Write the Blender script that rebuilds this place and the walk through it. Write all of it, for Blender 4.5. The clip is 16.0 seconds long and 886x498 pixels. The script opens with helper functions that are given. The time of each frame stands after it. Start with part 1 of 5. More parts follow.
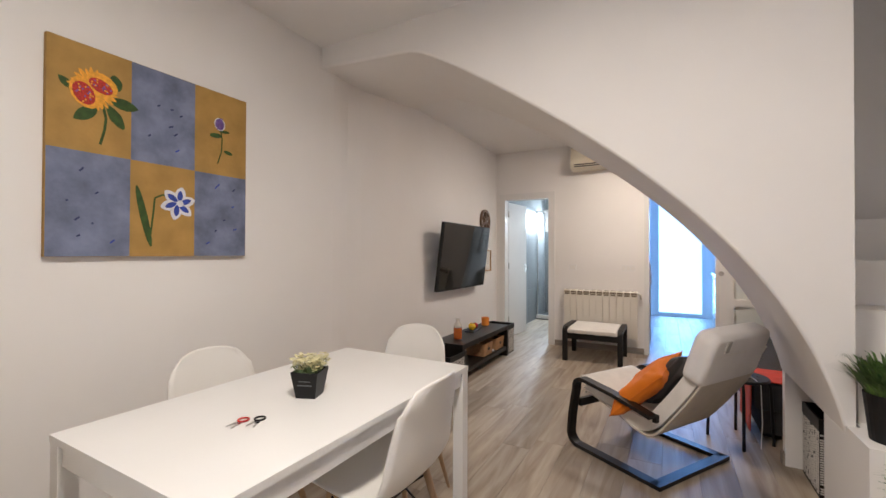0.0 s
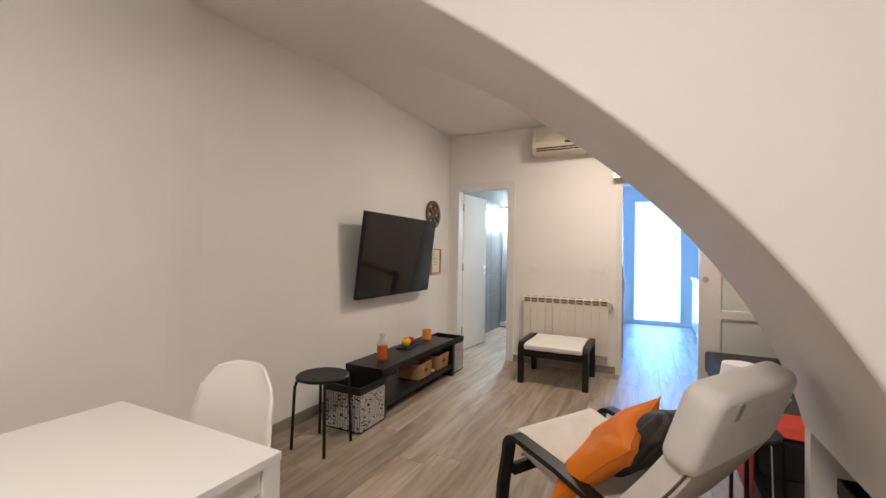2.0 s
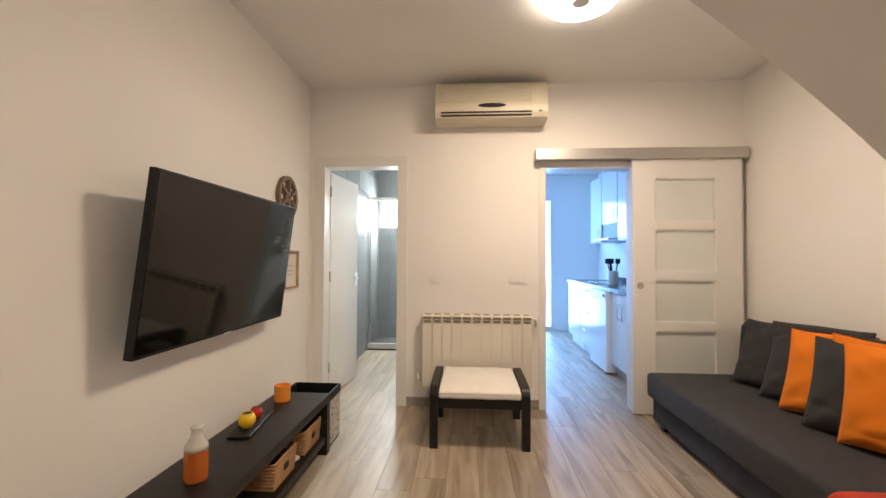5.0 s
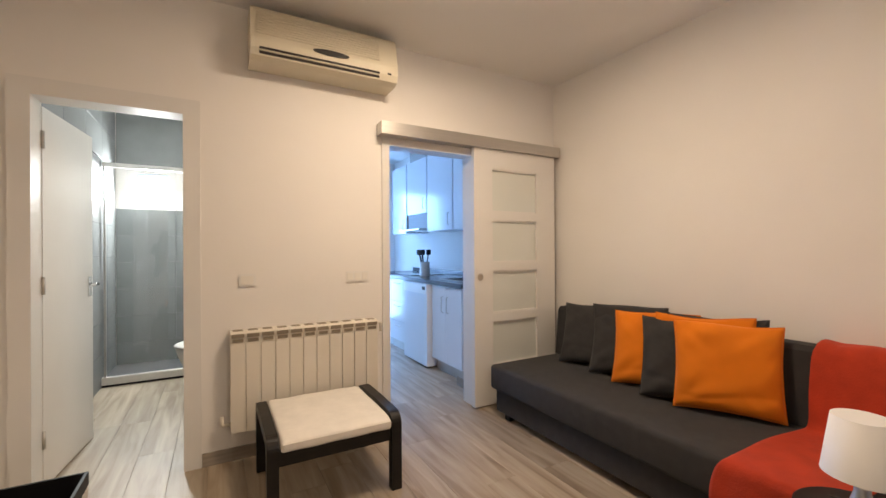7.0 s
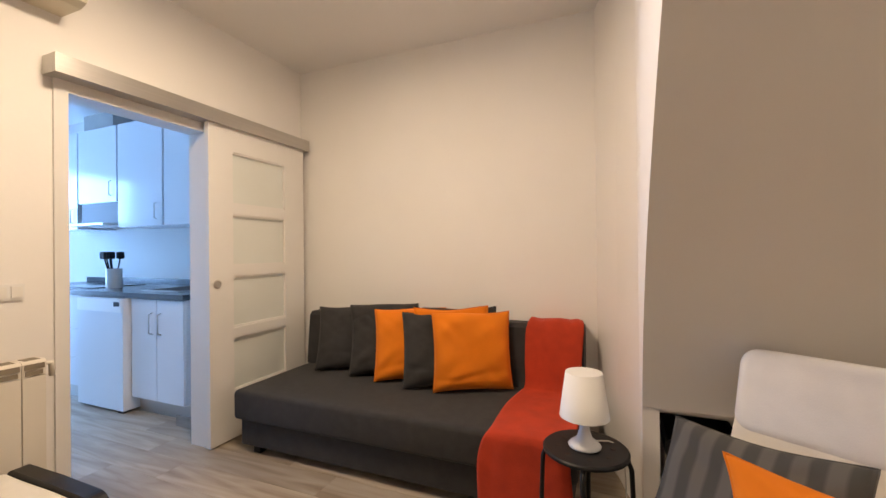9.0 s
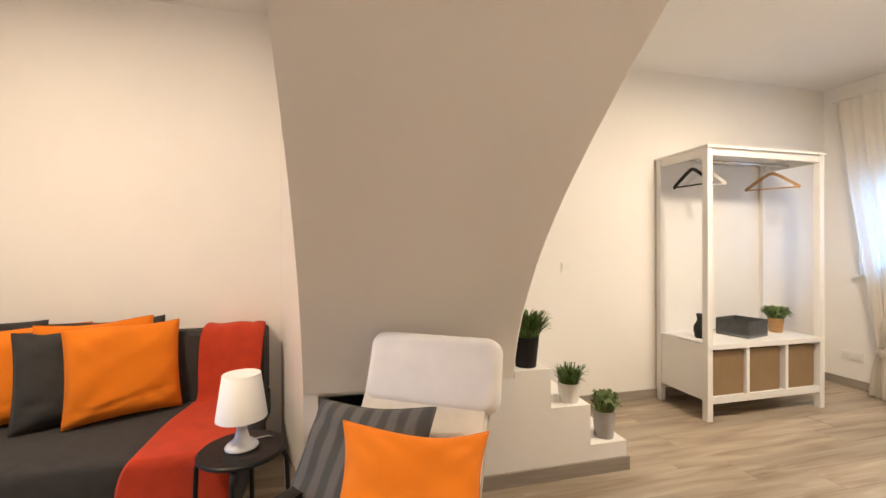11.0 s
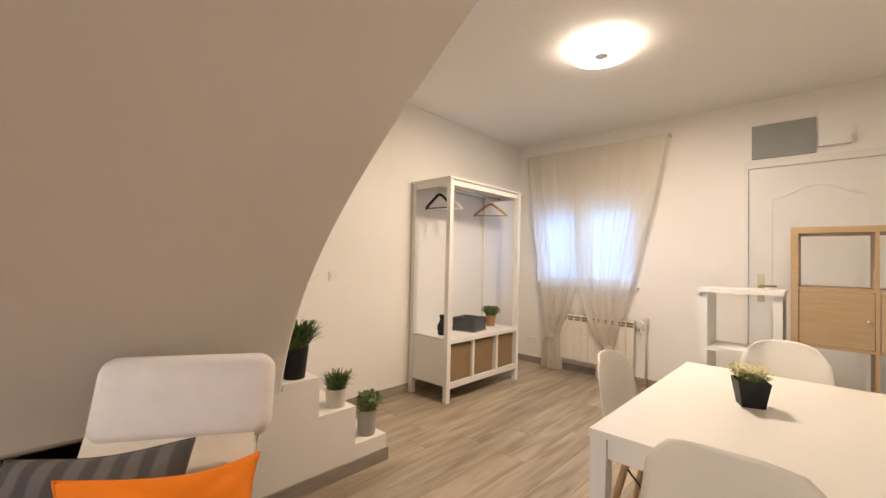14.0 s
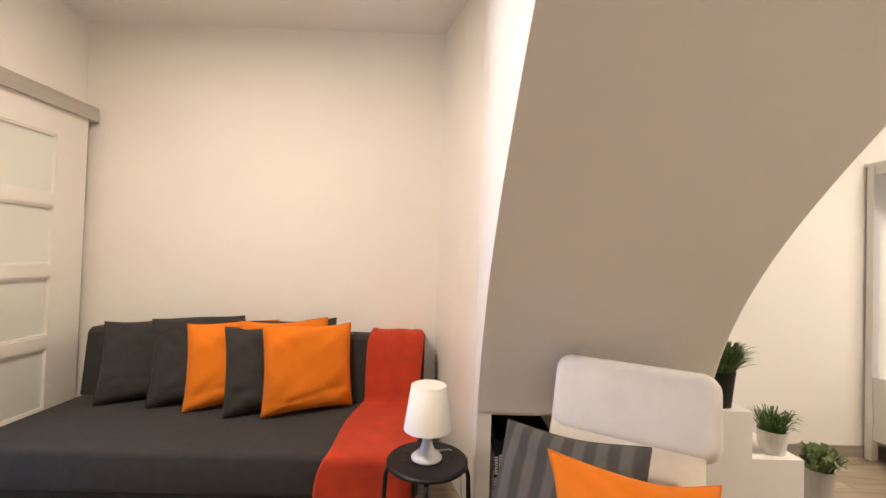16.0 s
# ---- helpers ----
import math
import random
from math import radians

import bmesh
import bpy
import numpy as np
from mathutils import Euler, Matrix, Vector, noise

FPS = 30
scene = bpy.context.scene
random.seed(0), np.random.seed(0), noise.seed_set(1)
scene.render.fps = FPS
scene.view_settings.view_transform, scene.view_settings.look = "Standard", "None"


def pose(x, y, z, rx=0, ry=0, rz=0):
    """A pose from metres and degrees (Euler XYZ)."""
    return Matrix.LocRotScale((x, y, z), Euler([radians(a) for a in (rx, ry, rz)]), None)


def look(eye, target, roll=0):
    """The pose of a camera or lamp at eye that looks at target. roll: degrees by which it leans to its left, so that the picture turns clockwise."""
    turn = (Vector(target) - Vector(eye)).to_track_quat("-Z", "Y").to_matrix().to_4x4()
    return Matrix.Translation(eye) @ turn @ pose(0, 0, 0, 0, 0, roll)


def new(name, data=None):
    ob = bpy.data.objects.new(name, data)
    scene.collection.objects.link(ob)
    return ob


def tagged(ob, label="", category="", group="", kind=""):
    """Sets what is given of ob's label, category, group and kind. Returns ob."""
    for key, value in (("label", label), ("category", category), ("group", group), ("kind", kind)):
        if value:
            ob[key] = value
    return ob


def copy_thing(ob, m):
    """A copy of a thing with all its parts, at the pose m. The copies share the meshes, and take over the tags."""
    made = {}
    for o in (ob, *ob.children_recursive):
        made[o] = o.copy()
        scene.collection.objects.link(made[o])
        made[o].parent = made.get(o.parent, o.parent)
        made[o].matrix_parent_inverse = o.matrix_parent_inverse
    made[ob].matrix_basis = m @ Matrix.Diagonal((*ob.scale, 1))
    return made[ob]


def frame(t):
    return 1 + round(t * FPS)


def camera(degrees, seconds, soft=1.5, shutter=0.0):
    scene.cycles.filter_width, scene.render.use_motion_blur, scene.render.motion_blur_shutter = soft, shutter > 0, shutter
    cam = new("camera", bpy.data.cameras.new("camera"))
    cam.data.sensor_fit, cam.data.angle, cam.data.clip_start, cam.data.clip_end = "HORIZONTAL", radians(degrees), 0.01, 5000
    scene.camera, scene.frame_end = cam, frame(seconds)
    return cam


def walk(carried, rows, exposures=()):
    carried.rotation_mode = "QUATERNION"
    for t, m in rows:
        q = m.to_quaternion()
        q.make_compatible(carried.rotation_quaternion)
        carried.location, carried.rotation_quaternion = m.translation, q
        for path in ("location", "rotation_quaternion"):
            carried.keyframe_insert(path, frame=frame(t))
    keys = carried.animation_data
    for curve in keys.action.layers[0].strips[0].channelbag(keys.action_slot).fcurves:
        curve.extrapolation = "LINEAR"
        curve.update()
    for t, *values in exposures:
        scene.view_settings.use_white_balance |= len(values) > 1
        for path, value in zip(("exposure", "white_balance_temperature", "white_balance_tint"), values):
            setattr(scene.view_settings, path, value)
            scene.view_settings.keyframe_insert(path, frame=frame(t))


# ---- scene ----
cam = camera(94.6, 16.0, soft=1.5)
PATH = [
    (0, (0.192, -0.196, 1.248), (-0.772, 1.556, 1.268), 0.2),
    (0.5, (0.255, -0.016, 1.239), (-0.799, 1.683, 1.252), 0.4),
    (1, (0.201, 0.263, 1.223), (-0.841, 1.97, 1.24), 0.4),
    (1.5, (0.203, 0.527, 1.214), (-0.786, 2.265, 1.237), 0.7),
    (2, (0.205, 0.798, 1.235), (-0.682, 2.59, 1.257), 0.9),
    (2.5, (0.092, 1.026, 1.218), (-0.654, 2.881, 1.258), 0.7),
    (3, (-0.054, 1.228, 1.266), (-0.72, 3.113, 1.296), 0.9),
    (5.3, (-0.729, 2.161, 1.232), (-0.7, 4.16, 1.275), 0.1),
    (5.5, (-0.784, 2.26, 1.244), (-0.64, 4.254, 1.278), -0.0),
    (6, (-0.869, 2.445, 1.241), (-0.471, 4.405, 1.263), -0.2),
    (6.5, (-0.991, 2.594, 1.24), (-0.301, 4.471, 1.254), -0.3),
    (7, (-1.086, 2.717, 1.243), (-0.117, 4.466, 1.246), -0.3),
    (7.5, (-1.08, 2.918, 1.235), (0.171, 4.48, 1.236), -0.4),
    (8, (-1.018, 3.067, 1.256), (0.467, 4.407, 1.247), -0.6),
    (8.2, (-1.04, 3.118, 1.243), (0.536, 4.35, 1.239), -0.8),
    (10.3, (-1.162, 2.894, 1.218), (0.838, 2.858, 1.219), 0.5),
    (10.5, (-1.173, 2.863, 1.228), (0.82, 2.701, 1.224), 0.4),
    (11, (-1.187, 2.793, 1.235), (0.754, 2.31, 1.233), -0.1),
    (11.5, (-1.215, 2.759, 1.235), (0.626, 1.978, 1.241), -0.6),
    (12, (-1.199, 2.82, 1.25), (0.478, 1.729, 1.253), 0.1),
    (12.5, (-1.211, 2.857, 1.251), (0.298, 1.544, 1.262), 0.3),
    (13, (-1.21, 2.849, 1.241), (0.16, 1.392, 1.268), 0.7),
    (13.5, (-1.215, 2.862, 1.24), (0.097, 1.354, 1.281), 1.0),
    (14, (-1.205, 2.888, 1.243), (0.163, 1.43, 1.294), 1.3),
    (14.5, (-1.186, 2.936, 1.251), (0.336, 1.64, 1.306), 1.6),
    (15, (-1.153, 2.997, 1.248), (0.591, 2.02, 1.311), 1.7),
    (15.5, (-1.135, 3.082, 1.25), (0.791, 2.547, 1.304), 1.8),
    (16, (-1.066, 3.166, 1.255), (0.933, 3.141, 1.293), 1.8),
]
EXPOSURES = [(0.0, -0.19, 5850, 11), (3.0, -0.10, 6300, 10), (5.5, -0.02, 6900, 11), (8.0, -0.29, 7200, 13), (10.5, 0.47, 7100, 9), (11.2, 0.35, 6900, 10), (12.0, 0.09, 7100, 13), (13.5, 0.06, 7200, 13), (15.0, 0.04, 7000, 13), (16.0, 0.36, 6650, 9)]
walk(cam, [(t, look(eye, target, roll)) for t, eye, target, roll in PATH], EXPOSURES)

# ---- light ----
world = bpy.data.worlds.new("sky")
scene.world = world
world.use_nodes = True
sky = world.node_tree.nodes.new("ShaderNodeTexSky")
sky.sky_type, sky.sun_disc = "NISHITA", False
sky.sun_elevation, sky.sun_rotation = radians(42), radians(20)
world.node_tree.links.new(sky.outputs[0], world.node_tree.nodes["Background"].inputs[0])
world.node_tree.nodes["Background"].inputs[1].default_value = 0.12
sun = new("sun", bpy.data.lights.new("sun", "SUN"))
sun.data.energy, sun.data.angle, sun.data.color = 3.0, radians(0.6), (1, 0.95, 0.88)
sun.matrix_world = look((3, 20, 16), (0, 9, 0))


def area(name, eye, target, sx, sy, watts, color, disk=False):
    lamp = new(name, bpy.data.lights.new(name, "AREA"))
    lamp.data.shape = "DISK" if disk else "RECTANGLE"
    lamp.data.size, lamp.data.energy, lamp.data.color = sx, watts, color
    if not disk:
        lamp.data.size_y = sy
    lamp.matrix_world = look(eye, target)
    return lamp


WARM = (1.0, 0.86, 0.70)
DAY = (0.19, 0.45, 1.0)
area("dining_ceiling_glow", (-0.106, 0.205, 2.625), (-0.106, 0.206, 0), 0.40, 0, 48, WARM, True)
area("living_ceiling_glow", (-0.04, 4.25, 2.625), (-0.04, 4.251, 0), 0.40, 0, 32, (1.0, 0.80, 0.60), True)
area("kitchen_day", (0.40, 9.25, 1.15), (0.30, 6.0, 0.9), 0.74, 2.1, 98, DAY)
area("bath_day", (-1.677, 8.075, 1.915), (-1.60, 6.1, 0.9), 0.285, 0.30, 66, (0.85, 0.95, 1.0))
area("window_day", (0.82, -1.86, 1.45), (0.82, 0.0, 1.3), 1.0, 0.85, 14, (0.36, 0.60, 1.0))

# ---- materials ----
def material(name, color, rough=0.5, metal=0.0, vary=0.0, scale=8.0, bump=0.0, bump_scale=60.0, stretch=(1, 1, 1), spec=None, random_=0.0, coat=0.0, transmission=0.0, sheen=0.0):
    m = bpy.data.materials.new(name)
    m.use_nodes = True
    nt = m.node_tree
    b = nt.nodes["Principled BSDF"]
    b.inputs["Base Color"].default_value = (*color, 1)
    b.inputs["Roughness"].default_value = rough
    b.inputs["Metallic"].default_value = metal
    if spec is not None:
        b.inputs["Specular IOR Level"].default_value = spec
    b.inputs["Coat Weight"].default_value = coat
    b.inputs["Transmission Weight"].default_value = transmission
    b.inputs["Sheen Weight"].default_value = sheen
    tc = nt.nodes.new("ShaderNodeTexCoord")
    mp = nt.nodes.new("ShaderNodeMapping")
    mp.inputs["Scale"].default_value = stretch
    nt.links.new(tc.outputs["Object"], mp.inputs[0])
    if vary > 0 or random_ > 0:
        n = nt.nodes.new("ShaderNodeTexNoise")
        n.inputs["Scale"].default_value, n.inputs["Detail"].default_value = scale, 5
        nt.links.new(mp.outputs[0], n.inputs["Vector"])
        ramp = nt.nodes.new("ShaderNodeMapRange")
        ramp.inputs["From Min"].default_value, ramp.inputs["From Max"].default_value = 0.3, 0.7
        ramp.inputs["To Min"].default_value, ramp.inputs["To Max"].default_value = 1 - vary, 1 + vary
        nt.links.new(n.outputs[0], ramp.inputs[0])
        value = ramp.outputs[0]
        if random_ > 0:
            info = nt.nodes.new("ShaderNodeObjectInfo")
            r2 = nt.nodes.new("ShaderNodeMapRange")
            r2.inputs["To Min"].default_value, r2.inputs["To Max"].default_value = 1 - random_, 1 + random_
            nt.links.new(info.outputs["Random"], r2.inputs[0])
            mul = nt.nodes.new("ShaderNodeMath")
            mul.operation = "MULTIPLY"
            nt.links.new(value, mul.inputs[0])
            nt.links.new(r2.outputs[0], mul.inputs[1])
            value = mul.outputs[0]
        mix = nt.nodes.new("ShaderNodeVectorMath")
        mix.operation = "SCALE"
        mix.inputs[0].default_value = color
        nt.links.new(value, mix.inputs["Scale"])
        nt.links.new(mix.outputs[0], b.inputs["Base Color"])
    if bump > 0:
        n2 = nt.nodes.new("ShaderNodeTexNoise")
        n2.inputs["Scale"].default_value, n2.inputs["Detail"].default_value = bump_scale, 4
        nt.links.new(mp.outputs[0], n2.inputs["Vector"])
        bp = nt.nodes.new("ShaderNodeBump")
        bp.inputs["Strength"].default_value, bp.inputs["Distance"].default_value = bump, 0.004
        nt.links.new(n2.outputs[0], bp.inputs["Height"])
        nt.links.new(bp.outputs[0], b.inputs["Normal"])
    return m


def glow(name, color, strength):
    m = bpy.data.materials.new(name)
    m.use_nodes = True
    nt = m.node_tree
    e = nt.nodes.new("ShaderNodeEmission")
    e.inputs[0].default_value, e.inputs[1].default_value = (*color, 1), strength
    nt.links.new(e.outputs[0], nt.nodes["Material Output"].inputs[0])
    return m


def plank_material():
    """Grey-beige oak laminate: long grain, knots and a tone of its own for each board."""
    m = bpy.data.materials.new("laminate")
    m.use_nodes = True
    nt = m.node_tree
    N, K = nt.nodes.new, nt.links.new
    b = nt.nodes["Principled BSDF"]
    tc, info = N("ShaderNodeTexCoord"), N("ShaderNodeObjectInfo")
    add = N("ShaderNodeVectorMath")
    add.operation = "MULTIPLY_ADD"
    K(info.outputs["Random"], add.inputs[0])
    add.inputs[1].default_value = (37.0, 91.0, 13.0)
    K(tc.outputs["Object"], add.inputs[2])
    mp = N("ShaderNodeMapping")
    mp.inputs["Scale"].default_value = (9, 0.9, 1)
    K(add.outputs[0], mp.inputs[0])
    n1 = N("ShaderNodeTexNoise")
    n1.inputs["Scale"].default_value, n1.inputs["Detail"].default_value, n1.inputs["Distortion"].default_value = 1.6, 7, 0.8
    K(mp.outputs[0], n1.inputs["Vector"])
    mp2 = N("ShaderNodeMapping")
    mp2.inputs["Scale"].default_value = (70, 2.2, 1)
    K(add.outputs[0], mp2.inputs[0])
    n2 = N("ShaderNodeTexNoise")
    n2.inputs["Scale"].default_value, n2.inputs["Detail"].default_value = 2.0, 4
    K(mp2.outputs[0], n2.inputs["Vector"])
    ramp = N("ShaderNodeValToRGB")
    e = ramp.color_ramp.elements
    e[0].position, e[0].color = 0.28, (0.225, 0.165, 0.11, 1)
    e[1].position, e[1].color = 0.74, (0.47, 0.40, 0.315, 1)
    mid = ramp.color_ramp.elements.new(0.5)
    mid.color = (0.36, 0.29, 0.215, 1)
    K(n1.outputs[0], ramp.inputs[0])
    r = N("ShaderNodeMapRange")
    r.inputs["To Min"].default_value, r.inputs["To Max"].default_value = 0.84, 1.14
    K(info.outputs["Random"], r.inputs[0])
    f = N("ShaderNodeMapRange")
    f.inputs["To Min"].default_value, f.inputs["To Max"].default_value = 0.90, 1.08
    K(n2.outputs[0], f.inputs[0])
    mul = N("ShaderNodeMath")
    mul.operation = "MULTIPLY"
    K(r.outputs[0], mul.inputs[0])
    K(f.outputs[0], mul.inputs[1])
    s = N("ShaderNodeVectorMath")
    s.operation = "SCALE"
    K(ramp.outputs[0], s.inputs[0])
    K(mul.outputs[0], s.inputs["Scale"])
    K(s.outputs[0], b.inputs["Base Color"])
    rr = N("ShaderNodeMapRange")
    rr.inputs["To Min"].default_value, rr.inputs["To Max"].default_value = 0.38, 0.54
    K(n2.outputs[0], rr.inputs[0])
    K(rr.outputs[0], b.inputs["Roughness"])
    bp = N("ShaderNodeBump")
    bp.inputs["Strength"].default_value, bp.inputs["Distance"].default_value = 0.12, 0.002
    K(n2.outputs[0], bp.inputs["Height"])
    K(bp.outputs[0], b.inputs["Normal"])
    return m


PLASTER = material("white_plaster", (0.84, 0.81, 0.775), 0.85, vary=0.025, scale=1.3, bump=0.10, bump_scale=35)
CEIL = material("ceiling_paint", (0.83, 0.81, 0.785), 0.9, vary=0.02, scale=1.0, bump=0.05, bump_scale=30)
LAMINATE = plank_material()
SUBFLOOR = material("floor_joint", (0.19, 0.145, 0.105), 0.9)
SKIRT = material("skirting_laminate", (0.30, 0.26, 0.22), 0.5, vary=0.15, scale=4, stretch=(1, 1, 12))
WHITE = material("white_lacquer", (0.80, 0.785, 0.76), 0.32, vary=0.02, scale=3)
DOORW = material("white_door_paint", (0.77, 0.75, 0.72), 0.4, vary=0.02, scale=3, bump=0.02)
FROST = material("frosted_glass", (0.70, 0.72, 0.68), 0.35, vary=0.03, scale=2)
ALU = material("brushed_aluminium", (0.55, 0.53, 0.50), 0.38, 0.9, vary=0.05, scale=20, stretch=(0.1, 8, 8))
BRASS = material("dull_brass", (0.52, 0.42, 0.24), 0.35, 0.9, vary=0.08, scale=20)
CHROME = material("chrome", (0.75, 0.75, 0.75), 0.15, 1.0)
GREYTILE = material("grey_tile", (0.20, 0.215, 0.22), 0.35, vary=0.12, scale=2.5, random_=0.05)
GROUT = material("grout", (0.32, 0.33, 0.33), 0.9)
DARKWOOD = material("black_brown_wood", (0.011, 0.009, 0.008), 0.40, spec=0.3, vary=0.25, scale=6, stretch=(1, 12, 12), bump=0.03)
BLACK = material("black_metal", (0.009, 0.009, 0.010), 0.48, spec=0.3, vary=0.1, scale=20)
SCREEN = material("tv_screen", (0.006, 0.0055, 0.005), 0.06, spec=0.32)
PLASTIC = material("cream_plastic", (0.66, 0.60, 0.47), 0.42, vary=0.03, scale=4)
# shade of openings as near-black colour; also used for dark displays
DARKGAP = material("dark_slot", (0.03, 0.022, 0.018), 0.7)
RADIATOR = material("radiator_enamel", (0.74, 0.69, 0.60), 0.35, vary=0.02, scale=5)
# brown stands for the shade inside the radiator slots
VENT = material("vent_shadow", (0.23, 0.19, 0.14), 0.8, vary=0.1, scale=30)
CREAM = material("cream_cotton", (0.77, 0.73, 0.67), 0.92, vary=0.05, scale=14, bump=0.25, bump_scale=260, sheen=0.2)
CANVAS = material("beige_canvas", (0.60, 0.54, 0.46), 0.9, vary=0.05, scale=10, bump=0.2, bump_scale=300)
CHARCOAL = material("charcoal_fabric", (0.034, 0.033, 0.034), 0.95, vary=0.14, scale=18, bump=0.35, bump_scale=320, sheen=0.03)
ORANGE = material("orange_cotton", (0.74, 0.19, 0.004), 0.88, vary=0.06, scale=7, bump=0.22, bump_scale=280, sheen=0.03)
RED = material("brick_red_throw", (0.47, 0.040, 0.011), 0.92, vary=0.12, scale=12, bump=0.45, bump_scale=150, sheen=0.03)
SHELL = material("white_shell_plastic", (0.80, 0.77, 0.72), 0.36, vary=0.015, scale=3)
BEECH = material("beech_dowel", (0.45, 0.29, 0.16), 0.5, vary=0.12, scale=12, stretch=(4, 4, 0.5))
OAKSHELF = material("oak_veneer", (0.47, 0.33, 0.19), 0.5, vary=0.08, scale=5, stretch=(1, 1, 14), bump=0.03)
CARD = material("brown_box", (0.26, 0.17, 0.09), 0.85, vary=0.06, scale=9, bump=0.1)
FELTBOX = material("pale_grey_felt", (0.165, 0.168, 0.17), 0.95, vary=0.12, scale=25, bump=0.3, bump_scale=150)
FELT = material("grey_felt", (0.10, 0.105, 0.11), 0.95, vary=0.12, scale=25, bump=0.3, bump_scale=150)
LEAF = material("leaf_green", (0.075, 0.14, 0.03), 0.55, vary=0.55, scale=30)
LEAF2 = material("leaf_soft_green", (0.15, 0.21, 0.075), 0.6, vary=0.3, scale=30)
PETAL = material("cream_petals", (0.68, 0.63, 0.36), 0.7, vary=0.2, scale=40)
SOIL = material("soil", (0.05, 0.035, 0.025), 0.95, bump=0.4)
POTWHITE = material("white_ceramic", (0.72, 0.70, 0.66), 0.4)
POTGREY = material("grey_ceramic", (0.40, 0.385, 0.36), 0.6, vary=0.05)
POTBLACK = material("black_pot", (0.009, 0.009, 0.009), 0.5, spec=0.3)
TERRA = material("tan_basketware", (0.40, 0.22, 0.10), 0.7, vary=0.15, scale=40)
SHADE = material("white_shade", (0.84, 0.83, 0.81), 0.6, vary=0.02)
WOODTAN = material("light_wood", (0.42, 0.24, 0.10), 0.5, vary=0.15, scale=12)
PAPER = material("paper", (0.70, 0.66, 0.58), 0.9, vary=0.05)
OCHRE = material("ochre_paint", (0.40, 0.235, 0.06), 0.75, vary=0.14, scale=9, bump=0.25, bump_scale=70)
BLUEGREY = material("blue_grey_paint", (0.165, 0.19, 0.285), 0.75, vary=0.34, scale=9, bump=0.3, bump_scale=60)
PAINTS = {
    "yellow": material("yellow_paint", (0.78, 0.36, 0.03), 0.7, vary=0.2, scale=60),
    "crimson": material("crimson_paint", (0.45, 0.03, 0.02), 0.7, vary=0.4, scale=120),
    "green": material("green_paint", (0.035, 0.075, 0.012), 0.7, vary=0.3, scale=40),
    "violet": material("violet_paint", (0.16, 0.09, 0.30), 0.7, vary=0.35, scale=90),
    "white": material("white_paint", (0.68, 0.68, 0.72), 0.7, vary=0.1, scale=50),
    "blue": material("blue_paint", (0.03, 0.06, 0.33), 0.7, vary=0.3, scale=80),
    "navy": material("navy_paint", (0.025, 0.035, 0.11), 0.7),
}
GLASSAMBER = material("amber_liquid", (0.50, 0.12, 0.02), 0.12, spec=0.6)
BOTTLE = material("pale_glass", (0.62, 0.58, 0.52), 0.12, spec=0.6)
CANDLE = material("orange_wax", (0.80, 0.27, 0.03), 0.45, vary=0.05)
YELLOWGLAZE = material("yellow_glaze", (0.80, 0.50, 0.02), 0.25)
REDGLAZE = material("red_glaze", (0.45, 0.025, 0.02), 0.25)
# steel hood's grey, darkened in colour for the shade below the cabinet
HOODSHADE = material("hood_grey_shaded", (0.07, 0.07, 0.075), 0.45, vary=0.06, scale=8)
COUNTER = material("dark_worktop", (0.065, 0.07, 0.078), 0.25, vary=0.3, scale=60)
CABINET = material("white_gloss_front", (0.80, 0.81, 0.83), 0.15)
WEAVEW = material("white_weave", (0.60, 0.57, 0.53), 0.8)
LAMPGLOW = glow("lamp_diffuser", (1.0, 0.90, 0.76), 15.0)
OUTSIDE = glow("bright_day", (0.42, 0.66, 1.0), 3.2)
OUTBLUE = glow("blue_day", (0.20, 0.42, 1.0), 2.8)


def curtain_material():
    m = bpy.data.materials.new("sheer_linen")
    m.use_nodes = True
    nt = m.node_tree
    N, K = nt.nodes.new, nt.links.new
    nt.nodes.remove(nt.nodes["Principled BSDF"])
    d, t, c = N("ShaderNodeBsdfDiffuse"), N("ShaderNodeBsdfTranslucent"), N("ShaderNodeBsdfTransparent")
    tc, n, r = N("ShaderNodeTexCoord"), N("ShaderNodeTexNoise"), N("ShaderNodeMapRange")
    n.inputs["Scale"].default_value = 45
    K(tc.outputs["Object"], n.inputs["Vector"])
    r.inputs["To Min"].default_value, r.inputs["To Max"].default_value = 0.95, 1.04
    K(n.outputs[0], r.inputs[0])
    s = N("ShaderNodeVectorMath")
    s.operation = "SCALE"
    s.inputs[0].default_value = (0.82, 0.77, 0.69)
    K(r.outputs[0], s.inputs["Scale"])
    K(s.outputs[0], d.inputs[0])
    K(s.outputs[0], t.inputs[0])
    a, b = N("ShaderNodeMixShader"), N("ShaderNodeMixShader")
    a.inputs[0].default_value, b.inputs[0].default_value = 0.5, 0.17
    K(d.outputs[0], a.inputs[1])
    K(t.outputs[0], a.inputs[2])
    K(a.outputs[0], b.inputs[1])
    K(c.outputs[0], b.inputs[2])
    K(b.outputs[0], nt.nodes["Material Output"].inputs[0])
    return m


CURTAIN = curtain_material()


